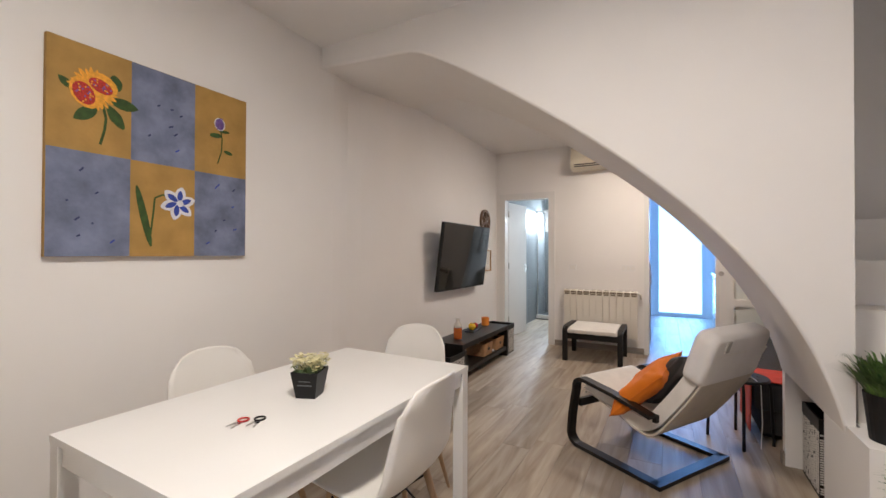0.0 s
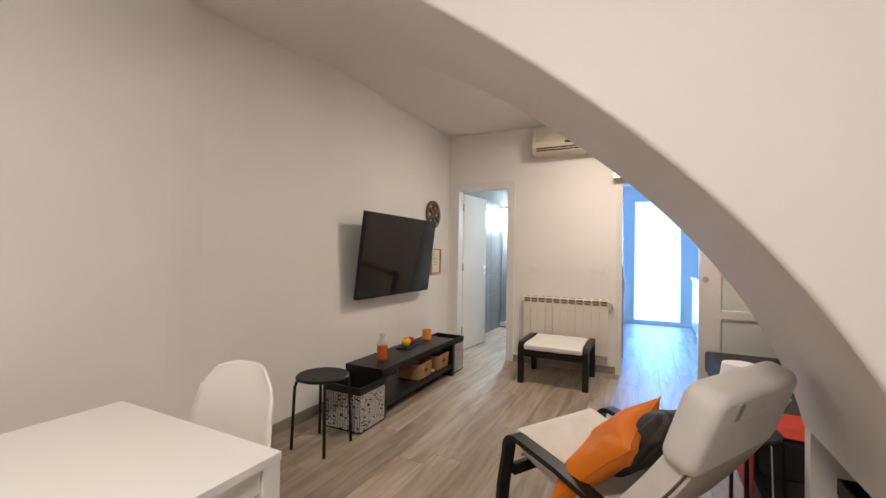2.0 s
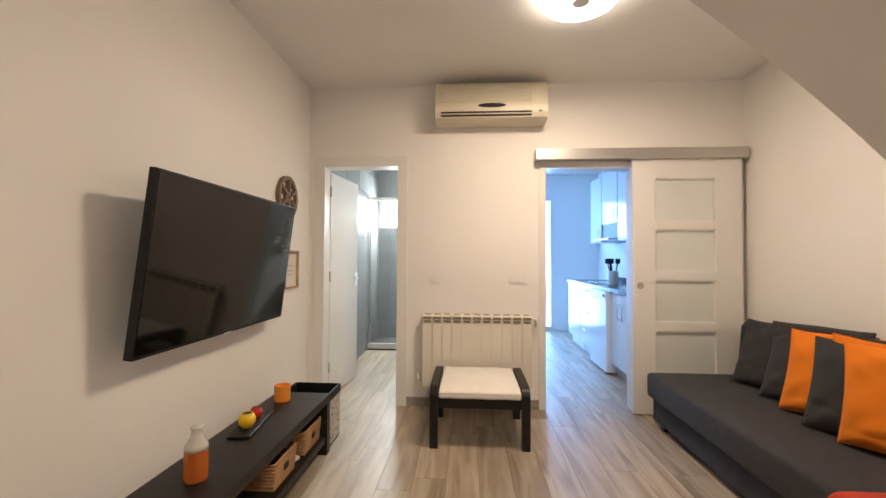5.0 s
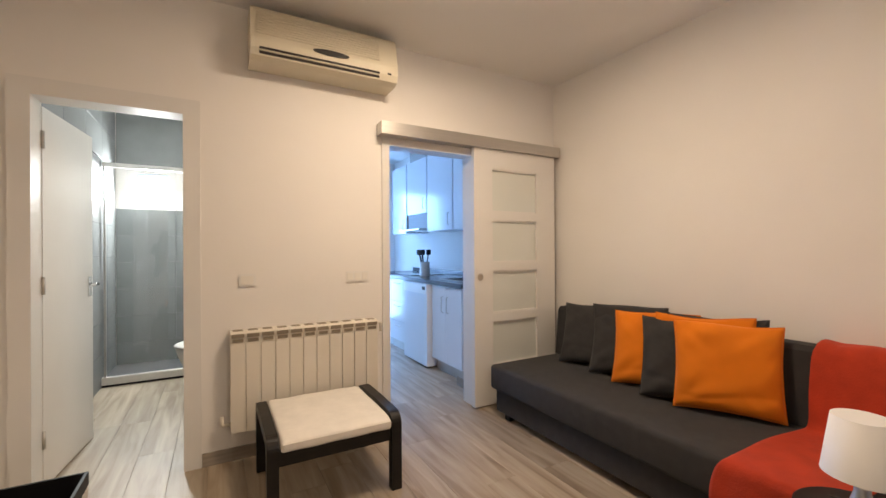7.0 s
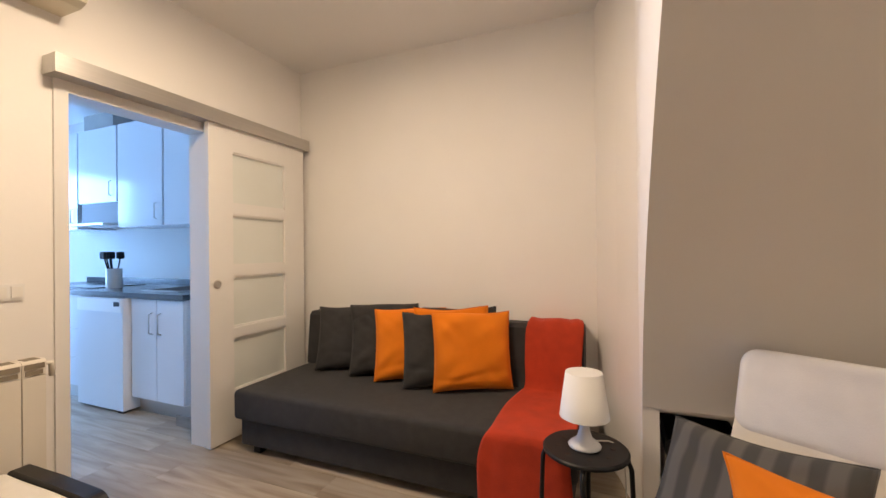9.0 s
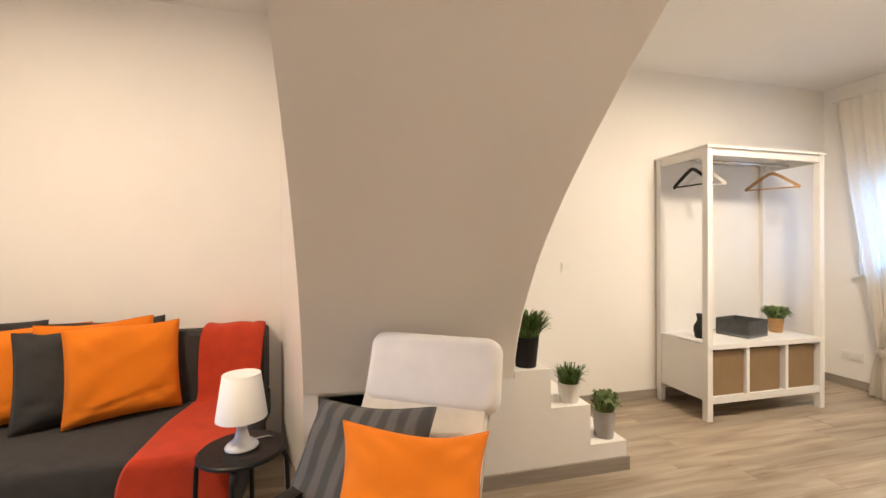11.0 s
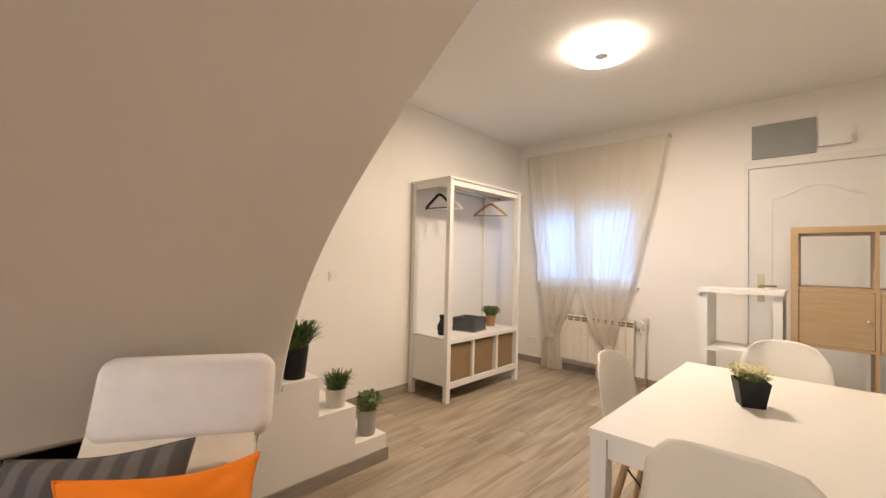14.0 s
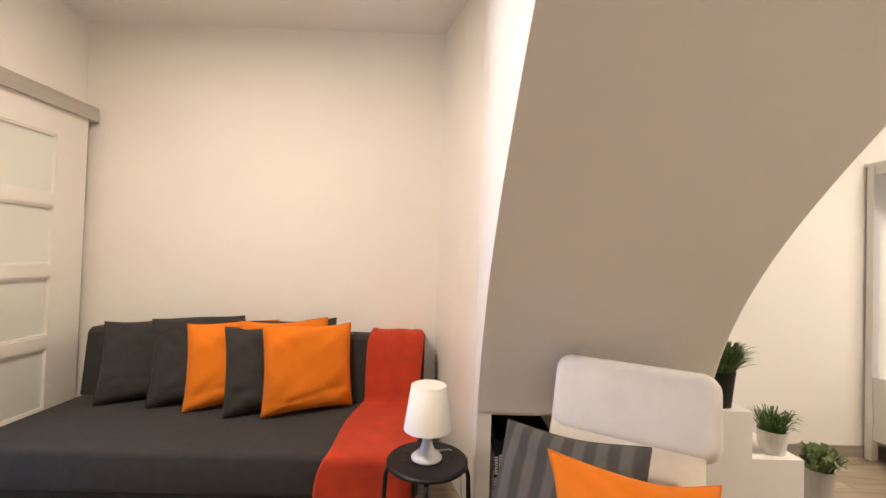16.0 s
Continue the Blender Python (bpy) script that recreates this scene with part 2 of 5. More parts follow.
def glass_material():
    m = bpy.data.materials.new("clear_glass")
    m.use_nodes = True
    nt = m.node_tree
    N, K = nt.nodes.new, nt.links.new
    nt.nodes.remove(nt.nodes["Principled BSDF"])
    g, t, f, x = N("ShaderNodeBsdfGlossy"), N("ShaderNodeBsdfTransparent"), N("ShaderNodeFresnel"), N("ShaderNodeMixShader")
    g.inputs["Roughness"].default_value = 0.03
    K(f.outputs[0], x.inputs[0])
    K(t.outputs[0], x.inputs[1])
    K(g.outputs[0], x.inputs[2])
    K(x.outputs[0], nt.nodes["Material Output"].inputs[0])
    return m


GLASS = glass_material()


def striped_material():
    """Charcoal cloth with soft grey stripes."""
    m = material("striped_cushion", (0.07, 0.07, 0.072), 0.95, vary=0.1, scale=20, bump=0.3, bump_scale=300)
    nt = m.node_tree
    N, K = nt.nodes.new, nt.links.new
    tc, w = N("ShaderNodeTexCoord"), N("ShaderNodeTexWave")
    w.inputs["Scale"].default_value = 4.2
    K(tc.outputs["Object"], w.inputs["Vector"])
    r = N("ShaderNodeValToRGB")
    r.color_ramp.elements[0].position, r.color_ramp.elements[0].color = 0.3, (0.062, 0.061, 0.061, 1)
    r.color_ramp.elements[1].position, r.color_ramp.elements[1].color = 0.7, (0.115, 0.11, 0.107, 1)
    K(w.outputs["Fac"], r.inputs[0])
    K(r.outputs[0], nt.nodes["Principled BSDF"].inputs["Base Color"])
    return m


STRIPED = striped_material()

# ---- building ----
def finish(bm, name, mat, parent=None, label="", smooth=False, bevel=0.0, segments=2):
    if bevel > 0:
        bmesh.ops.bevel(bm, geom=[e for e in bm.edges if len(e.link_faces) == 2 and e.calc_face_angle(0) > 0.5], offset=bevel, segments=segments, profile=0.5, affect="EDGES", clamp_overlap=True)
    bmesh.ops.recalc_face_normals(bm, faces=bm.faces)
    me = bpy.data.meshes.new(name)
    bm.to_mesh(me)
    bm.free()
    for p in me.polygons:
        p.use_smooth = smooth
    me.materials.append(mat)
    ob = new(name, me)
    if parent is not None:
        ob.parent = parent
    if label:
        ob["label"] = label
    return ob


def part(name, bm, mat, parent, label="", smooth=False, bevel=0.0, segments=2):
    return finish(bm, name, mat, parent, label, smooth, bevel, segments)


def box(x0, y0, z0, x1, y1, z1, bm=None):
    bm = bm or bmesh.new()
    v = [bm.verts.new((x, y, z)) for z in (z0, z1) for y in (y0, y1) for x in (x0, x1)]
    for f in ((0, 2, 3, 1), (4, 5, 7, 6), (0, 1, 5, 4), (2, 6, 7, 3), (0, 4, 6, 2), (1, 3, 7, 5)):
        bm.faces.new([v[i] for i in f])
    return bm


def prism(points, axis, a, b, bm=None):
    """A closed outline of 2D points, drawn out along an axis from a to b."""
    bm = bm or bmesh.new()
    put = {"x": lambda p, c: (c, p[0], p[1]), "y": lambda p, c: (p[0], c, p[1]), "z": lambda p, c: (p[0], p[1], c)}[axis]
    lo, hi = [bm.verts.new(put(p, a)) for p in points], [bm.verts.new(put(p, b)) for p in points]
    n = len(points)
    bm.faces.new(lo)
    bm.faces.new(hi[::-1])
    for i in range(n):
        bm.faces.new((lo[i], hi[i], hi[(i + 1) % n], lo[(i + 1) % n]))
    return bm


def lathe(profile, n=24, bm=None, cx=0.0, cy=0.0, cap=True):
    """A turned shape from (radius, height) pairs."""
    bm = bm or bmesh.new()
    rings = [[bm.verts.new((cx + r * math.cos(2 * math.pi * k / n), cy + r * math.sin(2 * math.pi * k / n), z)) for k in range(n)] for r, z in profile]
    for a, b in zip(rings, rings[1:]):
        for k in range(n):
            bm.faces.new((a[k], a[(k + 1) % n], b[(k + 1) % n], b[k]))
    if cap:
        bm.faces.new(rings[0][::-1])
        bm.faces.new(rings[-1])
    return bm


def tube(points, r, n=10, bm=None, flat=None):
    """A bar along a line of points: round, or of a flat section (half width, half height)."""
    bm = bm or bmesh.new()
    pts = [Vector(p) for p in points]
    rings = []
    side = None
    for i, p in enumerate(pts):
        d = (pts[min(i + 1, len(pts) - 1)] - pts[max(i - 1, 0)]).normalized()
        up = Vector((0, 0, 1)) if abs(d.z) < 0.95 else Vector((0, 1, 0))
        s = d.cross(up).normalized() if side is None else (side - d * side.dot(d)).normalized()
        side = s
        u = s.cross(d).normalized()
        if flat:
            ring = [p + s * a * flat[0] + u * b * flat[1] for a, b in ((-1, -1), (1, -1), (1, 1), (-1, 1))]
        else:
            ring = [p + (s * math.cos(2 * math.pi * k / n) + u * math.sin(2 * math.pi * k / n)) * r for k in range(n)]
        rings.append([bm.verts.new(q) for q in ring])
    m = len(rings[0])
    for a, b in zip(rings, rings[1:]):
        for k in range(m):
            bm.faces.new((a[k], a[(k + 1) % m], b[(k + 1) % m], b[k]))
    bm.faces.new(rings[0][::-1])
    bm.faces.new(rings[-1])
    return bm


def arc(cx, cy, r, a0, a1, n=8):
    return [(cx + r * math.cos(radians(a0 + (a1 - a0) * k / n)), cy + r * math.sin(radians(a0 + (a1 - a0) * k / n))) for k in range(n + 1)]


def thing(name, m, label, category, group="", kind=""):
    ob = new(name)
    ob.empty_display_size = 0.1
    ob.matrix_basis = m
    return tagged(ob, label, category, group, kind)


def structure(name, bm, mat, label, category, bevel=0.0, smooth=False):
    return tagged(finish(bm, name, mat, bevel=bevel, smooth=smooth), label, category, kind="structure")


def wall_y(name, y0, y1, x0, x1, z1, holes, mat, label):
    """A wall across y0..y1 with openings (xa, xb, za, zb), made of the blocks round them."""
    bm = bmesh.new()
    cuts = sorted(holes)
    x = x0
    for xa, xb, za, zb in cuts:
        if xa > x:
            box(x, y0, 0, xa, y1, z1, bm)
        if za > 0:
            box(xa, y0, 0, xb, y1, za, bm)
        if zb < z1:
            box(xa, y0, zb, xb, y1, z1, bm)
        x = xb
    if x < x1:
        box(x, y0, 0, x1, y1, z1, bm)
    return structure(name, bm, mat, label, "wall")

# ---- structure ----
H = 2.70
XL, XR = -1.96, 1.67          # dining side walls
LL, LR = -2.02, 1.57          # living side walls
YB, YD, YL, YF = -1.60, 1.92, 2.965, 5.45  # back wall, arch's two edges, far wall
structure("floor", box(-2.2, YB - 0.2, -0.12, 1.9, 9.4, -0.012), SUBFLOOR, "dark joint layer below grey-beige laminate boards", "floor")
structure("ceiling", box(-2.2, YB - 0.2, H, 1.9, 9.4, H + 0.12), CEIL, "smooth white painted plaster ceiling", "ceiling")
structure("wall_west_dining", box(XL - 0.2, YB - 0.2, 0, XL, YD + 0.12, H), PLASTER, "white plastered wall beside the dining table", "wall")
structure("wall_west_living", prism([(LL - 0.14, YD + 0.12), (XL, YD + 0.12), (LL + 0.045, YD + 0.20), (LL + 0.015, YD + 0.32), (LL, YD + 0.5), (LL, 9.2), (LL - 0.14, 9.2)], "z", 0, H), PLASTER, "white plastered wall behind the television", "wall")
structure("wall_east_dining", box(XR, YB - 0.2, 0, XR + 0.2, 3.06, H), PLASTER, "white plastered wall behind the open wardrobe", "wall")
structure("wall_east_living", box(LR, 3.10, 0, LR + 0.3, 9.2, H), PLASTER, "warm white plastered wall behind the sofa", "wall")
wall_y("wall_south", YB - 0.24, YB, XL, XR, H, [(0.24, 1.40, 1.0, 1.86), (-1.635, -0.67, 0, 2.165)], PLASTER, "white plastered entrance wall with window and door")
wall_y("wall_north", YF, YF + 0.12, LL, LR, H, [(-1.90, -1.23, 0, 2.035), (-0.03, 0.71, 0, 2.0)], PLASTER, "white plastered wall with two doorways")
structure("wall_kitchen", box(-0.95, YF + 0.12, 0, -0.83, 9.2, H), PLASTER, "white wall between bathroom and kitchen", "wall")
wall_y("wall_far", 9.2, 9.34, LL, LR + 0.3, H, [(-0.04, 0.84, 0.03, 2.32)], PLASTER, "white kitchen end wall with a glazed door")


# the arch: a thick plaster mass whose underside sweeps from the ceiling down to the stair side
def sweep(x, xa, za, xf, zf, p):
    u = min(1.0, max(0.0, (x - xa) / (xf - xa)))
    return zf + (za - zf) * math.sqrt(max(0.0, 1 - u ** p))


def arch_rows(n=56):
    rows = []
    for k in range(n + 1):
        s = k / n
        # dining edge
        z0 = 0.56
        ud = 1 - ((z0 - 0.3) / 2.2) ** 2
        xd_end = -1.2 + 2.012 * ud ** (1 / 1.1)
        ul = 1 - ((z0 - 0.3) / 2.58) ** 2
        xl_end = -1.95 + 2.77 * ul
        w = 1 - (1 - s) ** 1.7
        xd = LL + (xd_end - LL) * w
        xl = LL + (xl_end - LL) * w
        zd = sweep(xd, -1.2, 2.5, 0.812, 0.3, 1.1) + 0.06 * max(0.0, (-1.2 - xd) / 0.8)
        zd -= 0.052 * math.sin(math.pi * min(1.0, max(0.0, (xd + 1.1) / 1.85)))
        zl = min(H - 0.004, sweep(xl, -1.95, 2.88, 0.82, 0.3, 1.0))
        yl = YL + 0.28 * max(0.0, (-0.5 - xl) / 1.5)
        rows.append(((xd, YD, zd), (xl, yl, zl)))
    return rows


SOFT = 0.016  # the dining edge is hand-rounded


def arch_mass():
    bm = bmesh.new()
    rows = arch_rows()
    m = 10
    grid = []
    for (d, l) in rows:
        line = []
        i = len(grid)
        a, b = Vector(rows[max(i - 1, 0)][0]), Vector(rows[min(i + 1, len(rows) - 1)][0])
        along = (b - a).normalized()
        inward = Vector((-along.z, 0, along.x))
        for q in range(5):
            w = radians(q * 18)
            line.append(bm.verts.new(Vector(d) + inward * SOFT * (1 - math.sin(w)) + Vector((0, SOFT * (1 - math.cos(w)), 0))))
        t0 = SOFT / (l[1] - d[1])
        for j in range(m + 1):
            t = t0 + (1 - t0) * j / m
            z = d[2] + (l[2] - d[2]) * t ** 1.6
            line.append(bm.verts.new((d[0] + (l[0] - d[0]) * t, d[1] + (l[1] - d[1]) * t, z)))
        grid.append(line)
    for a, b in zip(grid, grid[1:]):
        for j in range(len(a) - 1):
            bm.faces.new((a[j], a[j + 1], b[j + 1], b[j]))
    top_d = [bm.verts.new((r[0].co.x, YD, H)) for r in grid]
    top_l = [bm.verts.new((r[-1].co.x, r[-1].co.y, H)) for r in grid]
    for i in range(len(grid) - 1):
        bm.faces.new((grid[i][0], grid[i + 1][0], top_d[i + 1], top_d[i]))
        bm.faces.new((grid[i][-1], top_l[i], top_l[i + 1], grid[i + 1][-1]))
        bm.faces.new((top_d[i], top_d[i + 1], top_l[i + 1], top_l[i]))
    # stair side and wall end
    sd, sl = bm.verts.new((0.815, YD, 0.56)), bm.verts.new((0.93, YL + 0.002, 0.56))
    sdt, slt = bm.verts.new((0.815, YD, H)), bm.verts.new((0.93, YL + 0.002, H))
    bm.faces.new((grid[-1][0], sd, sdt, top_d[-1]))
    bm.faces.new((grid[-1][-1], top_l[-1], slt, sl))
    bm.faces.new((sd, sl, slt, sdt))
    bm.faces.new((top_d[-1], sdt, slt, top_l[-1]))
    bm.faces.new((*grid[-1], sl, sd))
    return bm


arch = structure("wall_arch", arch_mass(), PLASTER, "thick white plaster arch sweeping down between two rooms", "arch", smooth=False)
for p in arch.data.polygons:
    p.use_smooth = abs(p.normal.y) < 0.97 and abs(p.normal.z) < 0.9999
arch.data.set_sharp_from_angle(angle=radians(38))
# piers below the arch's foot, with a low niche between them
structure("wall_pier_south", prism([(0.786, YD), (1.60, YD), (1.60, 2.17), (0.786, 2.17)], "z", 0, 0.56), PLASTER, "white plaster pier beside the low niche", "wall")
bm = prism([(0.796, 2.90), (0.797, YL), (0.93, YL + 0.002), (1.25, 3.05), (1.62, 3.18), (1.62, 2.90)], "z", 0, 0.56)
structure("wall_pier_north", bm, PLASTER, "white plaster pier at the foot of the arch", "wall")
bm = prism([(0.93, YL + 0.002), (1.25, 3.05), (1.62, 3.18), (1.67, 3.05), (0.93, 2.90)], "z", 0.56, H)
structure("wall_stair_end", bm, PLASTER, "white plaster wall closing the stair", "wall")
structure("wall_niche_top", box(0.83, 2.17, 0.535, 1.67, 2.90, 0.558), PLASTER, "white plaster underside over the low niche", "wall")

# steps that climb beside the arch
RISE = [(1.244, 0.160), (1.473, 0.382), (1.712, 0.594), (1.985, 0.80), (2.22, 1.01), (2.455, 1.22), (2.69, 1.43)]
bm = bmesh.new()
for i, (y, z) in enumerate(RISE):
    y2 = RISE[i + 1][0] if i + 1 < len(RISE) else 2.89
    x0 = 0.786 if y < 1.9 else 0.84
    y2 = min(y2, YD) if y < 1.9 else y2
    box(x0, y, 0 if y < 1.9 else 0.565, XR, y2, z, bm)
box(0.83, YD, 0.565, XR, 1.985, 0.594, bm)
stair = structure("stairs", bm, PLASTER, "white plastered steps climbing beside the arch", "stairs")

# frames, doors
def door_trim(x0, x1, z1, w, y, name, label):
    t = thing(name, Matrix(), label, "door frame", kind="structure")
    part("jamb", box(x0 - w, y - 0.014, 0, x0, y + 0.134, z1 + w), DOORW, t, bevel=0.004)
    part("jamb", box(x1, y - 0.014, 0, x1 + w, y + 0.134, z1 + w), DOORW, t, bevel=0.004)
    part("head", box(x0, y - 0.014, z1, x1, y + 0.134, z1 + w), DOORW, t, bevel=0.004)
    return t


door_trim(-1.88, -1.25, 2.015, 0.085, YF, "trim_bathroom", "white painted frame round the bathroom doorway")
kt = door_trim(-0.01, 0.69, 1.985, 0.055, YF, "trim_kitchen", "white painted frame round the kitchen doorway")
# narrow upright strip with a thicker block, of no known use
part("jamb_strip", box(-0.0098, YF + 0.098, 0.16, 0.004, YF + 0.118, 1.12), ALU, kt, "dull metal strip on the jamb")
part("lock", box(-0.0098, YF + 0.09, 0.86, 0.014, YF + 0.122, 1.0), ALU, kt, "small metal block on the strip")

# daylight beyond the openings
structure("backdrop", box(-0.5, 9.55, -0.1, 1.4, 9.56, 2.6), OUTSIDE, "bright overcast daylight outside the kitchen door", "backdrop")
structure("backdrop_bath", box(-2.0, 8.10 + 0.3, 1.3, -1.2, 8.10 + 0.31, 2.5), OUTSIDE, "bright daylight outside the bathroom window", "backdrop")
structure("backdrop_street", box(-0.3, YB - 0.56, 0.6, 1.8, YB - 0.55, 2.3), OUTBLUE, "pale blue daylight outside the dining window", "backdrop")

# ---- dining room ----
def smooth_by_angle(ob, limit=0.7):
    me = ob.data
    me.polygons.foreach_set("use_smooth", [True] * len(me.polygons))
    bm = bmesh.new()
    bm.from_mesh(me)
    for e in bm.edges:
        if len(e.link_faces) == 2 and e.calc_face_angle(0) > limit:
            e.smooth = False
    bm.to_mesh(me)
    bm.free()
    return ob


def dining_table(x0, y0, x1, y1, top):
    t = thing("dining_table", pose(x0, y0, 0), "white lacquered rectangular dining table with square legs", "table")
    w, d, leg = x1 - x0, y1 - y0, 0.055
    part("tabletop", box(0, 0, top - 0.022, w, d, top), WHITE, t, bevel=0.003)
    for x in (0.0, w - leg):
        for y in (0.0, d - leg):
            part("leg", box(x + 0.002, y + 0.002, 0, x + leg - 0.002, y + leg - 0.002, top - 0.022), WHITE, t, bevel=0.003)
    for x in (0.012, w - 0.032):
        part("apron", box(x, leg, top - 0.085, x + 0.02, d - leg, top - 0.022), WHITE, t, bevel=0.002)
    for y in (0.012, d - 0.032):
        part("apron", box(leg, y, top - 0.085, w - leg, y + 0.02, top - 0.022), WHITE, t, bevel=0.002)
    return t


TABLE_Z = 0.71
dining_table(-1.405, 0.305, -0.645, 1.58, TABLE_Z)


def spline(points, n):
    """Smooth samples along a line of control points."""
    pts = [Vector(p) for p in points]
    out = []
    for k in range(n + 1):
        s = k / n * (len(pts) - 1)
        i = min(int(s), len(pts) - 2)
        f = s - i
        p0, p1, p2, p3 = pts[max(i - 1, 0)], pts[i], pts[i + 1], pts[min(i + 2, len(pts) - 1)]
        out.append(0.5 * (2 * p1 + (p2 - p0) * f + (2 * p0 - 5 * p1 + 4 * p2 - p3) * f * f + (3 * p1 - p0 - 3 * p2 + p3) * f ** 3))
    return out


def shell_chair(m):
    t = thing("dining_chair", m, "white moulded shell chair with beech dowel legs", "chair", "chairs round the table")
    line = spline([(0.215, 0.405, 0.165), (0.20, 0.435, 0.205), (0.10, 0.438, 0.228), (-0.04, 0.428, 0.232), (-0.135, 0.45, 0.228), (-0.185, 0.53, 0.214), (-0.21, 0.64, 0.198), (-0.236, 0.745, 0.174), (-0.25, 0.80, 0.128)], 30)
    bm = bmesh.new()
    rows = []
    for k, p in enumerate(line):
        s = k / 30
        fwd = min(1.0, max(0.0, (s - 0.42) / 0.25))
        row = []
        for j in range(15):
            a = -1 + 2 * j / 14
            row.append(bm.verts.new((a * p.z, p.x + fwd * 0.040 * abs(a) ** 2.2, p.y + (0.035 * (1 - fwd)) * abs(a) ** 2.5 - (0.02 * fwd * abs(a) ** 3 if s > 0.85 else 0))))
        rows.append(row)
    for a, b in zip(rows, rows[1:]):
        for j in range(14):
            bm.faces.new((a[j], a[j + 1], b[j + 1], b[j]))
    bmesh.ops.recalc_face_normals(bm, faces=bm.faces)
    bmesh.ops.solidify(bm, geom=bm.faces[:], thickness=0.009)
    part("shell", bm, SHELL, t, "moulded white plastic shell", smooth=True)
    for sx in (-1, 1):
        for sy in (-1, 1):
            bm = bmesh.new()
            a, b = Vector((sx * 0.13, 0.02 + sy * 0.11, 0.415)), Vector((sx * 0.215, 0.02 + sy * 0.205, 0.0))
            rings = []
            for f, r in ((0, 0.015), (0.5, 0.014), (0.97, 0.009), (1, 0.008)):
                c = a.lerp(b, f)
                rings.append([bm.verts.new((c.x + r * math.cos(k * math.pi / 5), c.y + r * math.sin(k * math.pi / 5), c.z)) for k in range(10)])
            for r0, r1 in zip(rings, rings[1:]):
                for k in range(10):
                    bm.faces.new((r0[k], r0[(k + 1) % 10], r1[(k + 1) % 10], r1[k]))
            bm.faces.new(rings[0])
            bm.faces.new(rings[-1][::-1])
            part("leg", bm, BEECH, t, "pale beech dowel", smooth=True)
    for sx in (-1, 1):
        part("brace", tube([(sx * 0.137, -0.09, 0.395), (sx * 0.185, 0.19, 0.17)], 0.004, 6), BLACK, t, "black wire brace")
        part("brace", tube([(sx * 0.137, 0.13, 0.395), (sx * 0.185, -0.15, 0.17)], 0.004, 6), BLACK, t, "black wire brace")
    part("brace", tube([(-0.15, -0.1, 0.36), (0.185, 0.19, 0.19)], 0.004, 6), BLACK, t, "black wire brace")
    part("bracket", box(-0.12, -0.09, 0.405, 0.12, 0.13, 0.421), BLACK, t, "black metal seat bracket", bevel=0.004)
    return t


TALL = Matrix.Diagonal((1, 1, 1.025, 1))
first = shell_chair(pose(-1.38, 0.90, 0, 0, 0, -90) @ TALL)
for m in (pose(-1.05, 1.56, 0, 0, 0, 180), pose(-0.70, 1.0, 0, 0, 0, 90), pose(-1.04, 0.20, 0, 0, 0, 0)):
    copy_thing(first, m @ TALL)


def leaves(n, base, radius, height, width, droop, seed, z0):
    """A tuft of thin curved blades."""
    rnd = random.Random(seed)
    bm = bmesh.new()
    for _ in range(n):
        a, r = rnd.uniform(0, 2 * math.pi), base * math.sqrt(rnd.random())
        h, out = height * rnd.uniform(0.45, 1.1), radius * rnd.uniform(0.1, 1.05)
        w = width * rnd.uniform(0.7, 1.3)
        b = a + rnd.uniform(-0.7, 0.7)
        p0 = Vector((r * math.cos(a), r * math.sin(a), z0))
        d = Vector((math.cos(b), math.sin(b), 0))
        s = Vector((-d.y, d.x, 0))
        pts = [p0, p0 + d * out * 0.35 + Vector((0, 0, h * 0.6)), p0 + d * out * 0.75 + Vector((0, 0, h)), p0 + d * out + Vector((0, 0, h * (1 - droop)))]
        ws = (w * 0.6, w, w * 0.8, 0.0003)
        lo = [bm.verts.new(p - s * q) for p, q in zip(pts, ws)]
        hi = [bm.verts.new(p + s * q + Vector((0, 0, q * 0.5))) for p, q in zip(pts, ws)]
        for i in range(3):
            bm.faces.new((lo[i], lo[i + 1], hi[i + 1], hi[i]))
    return bm


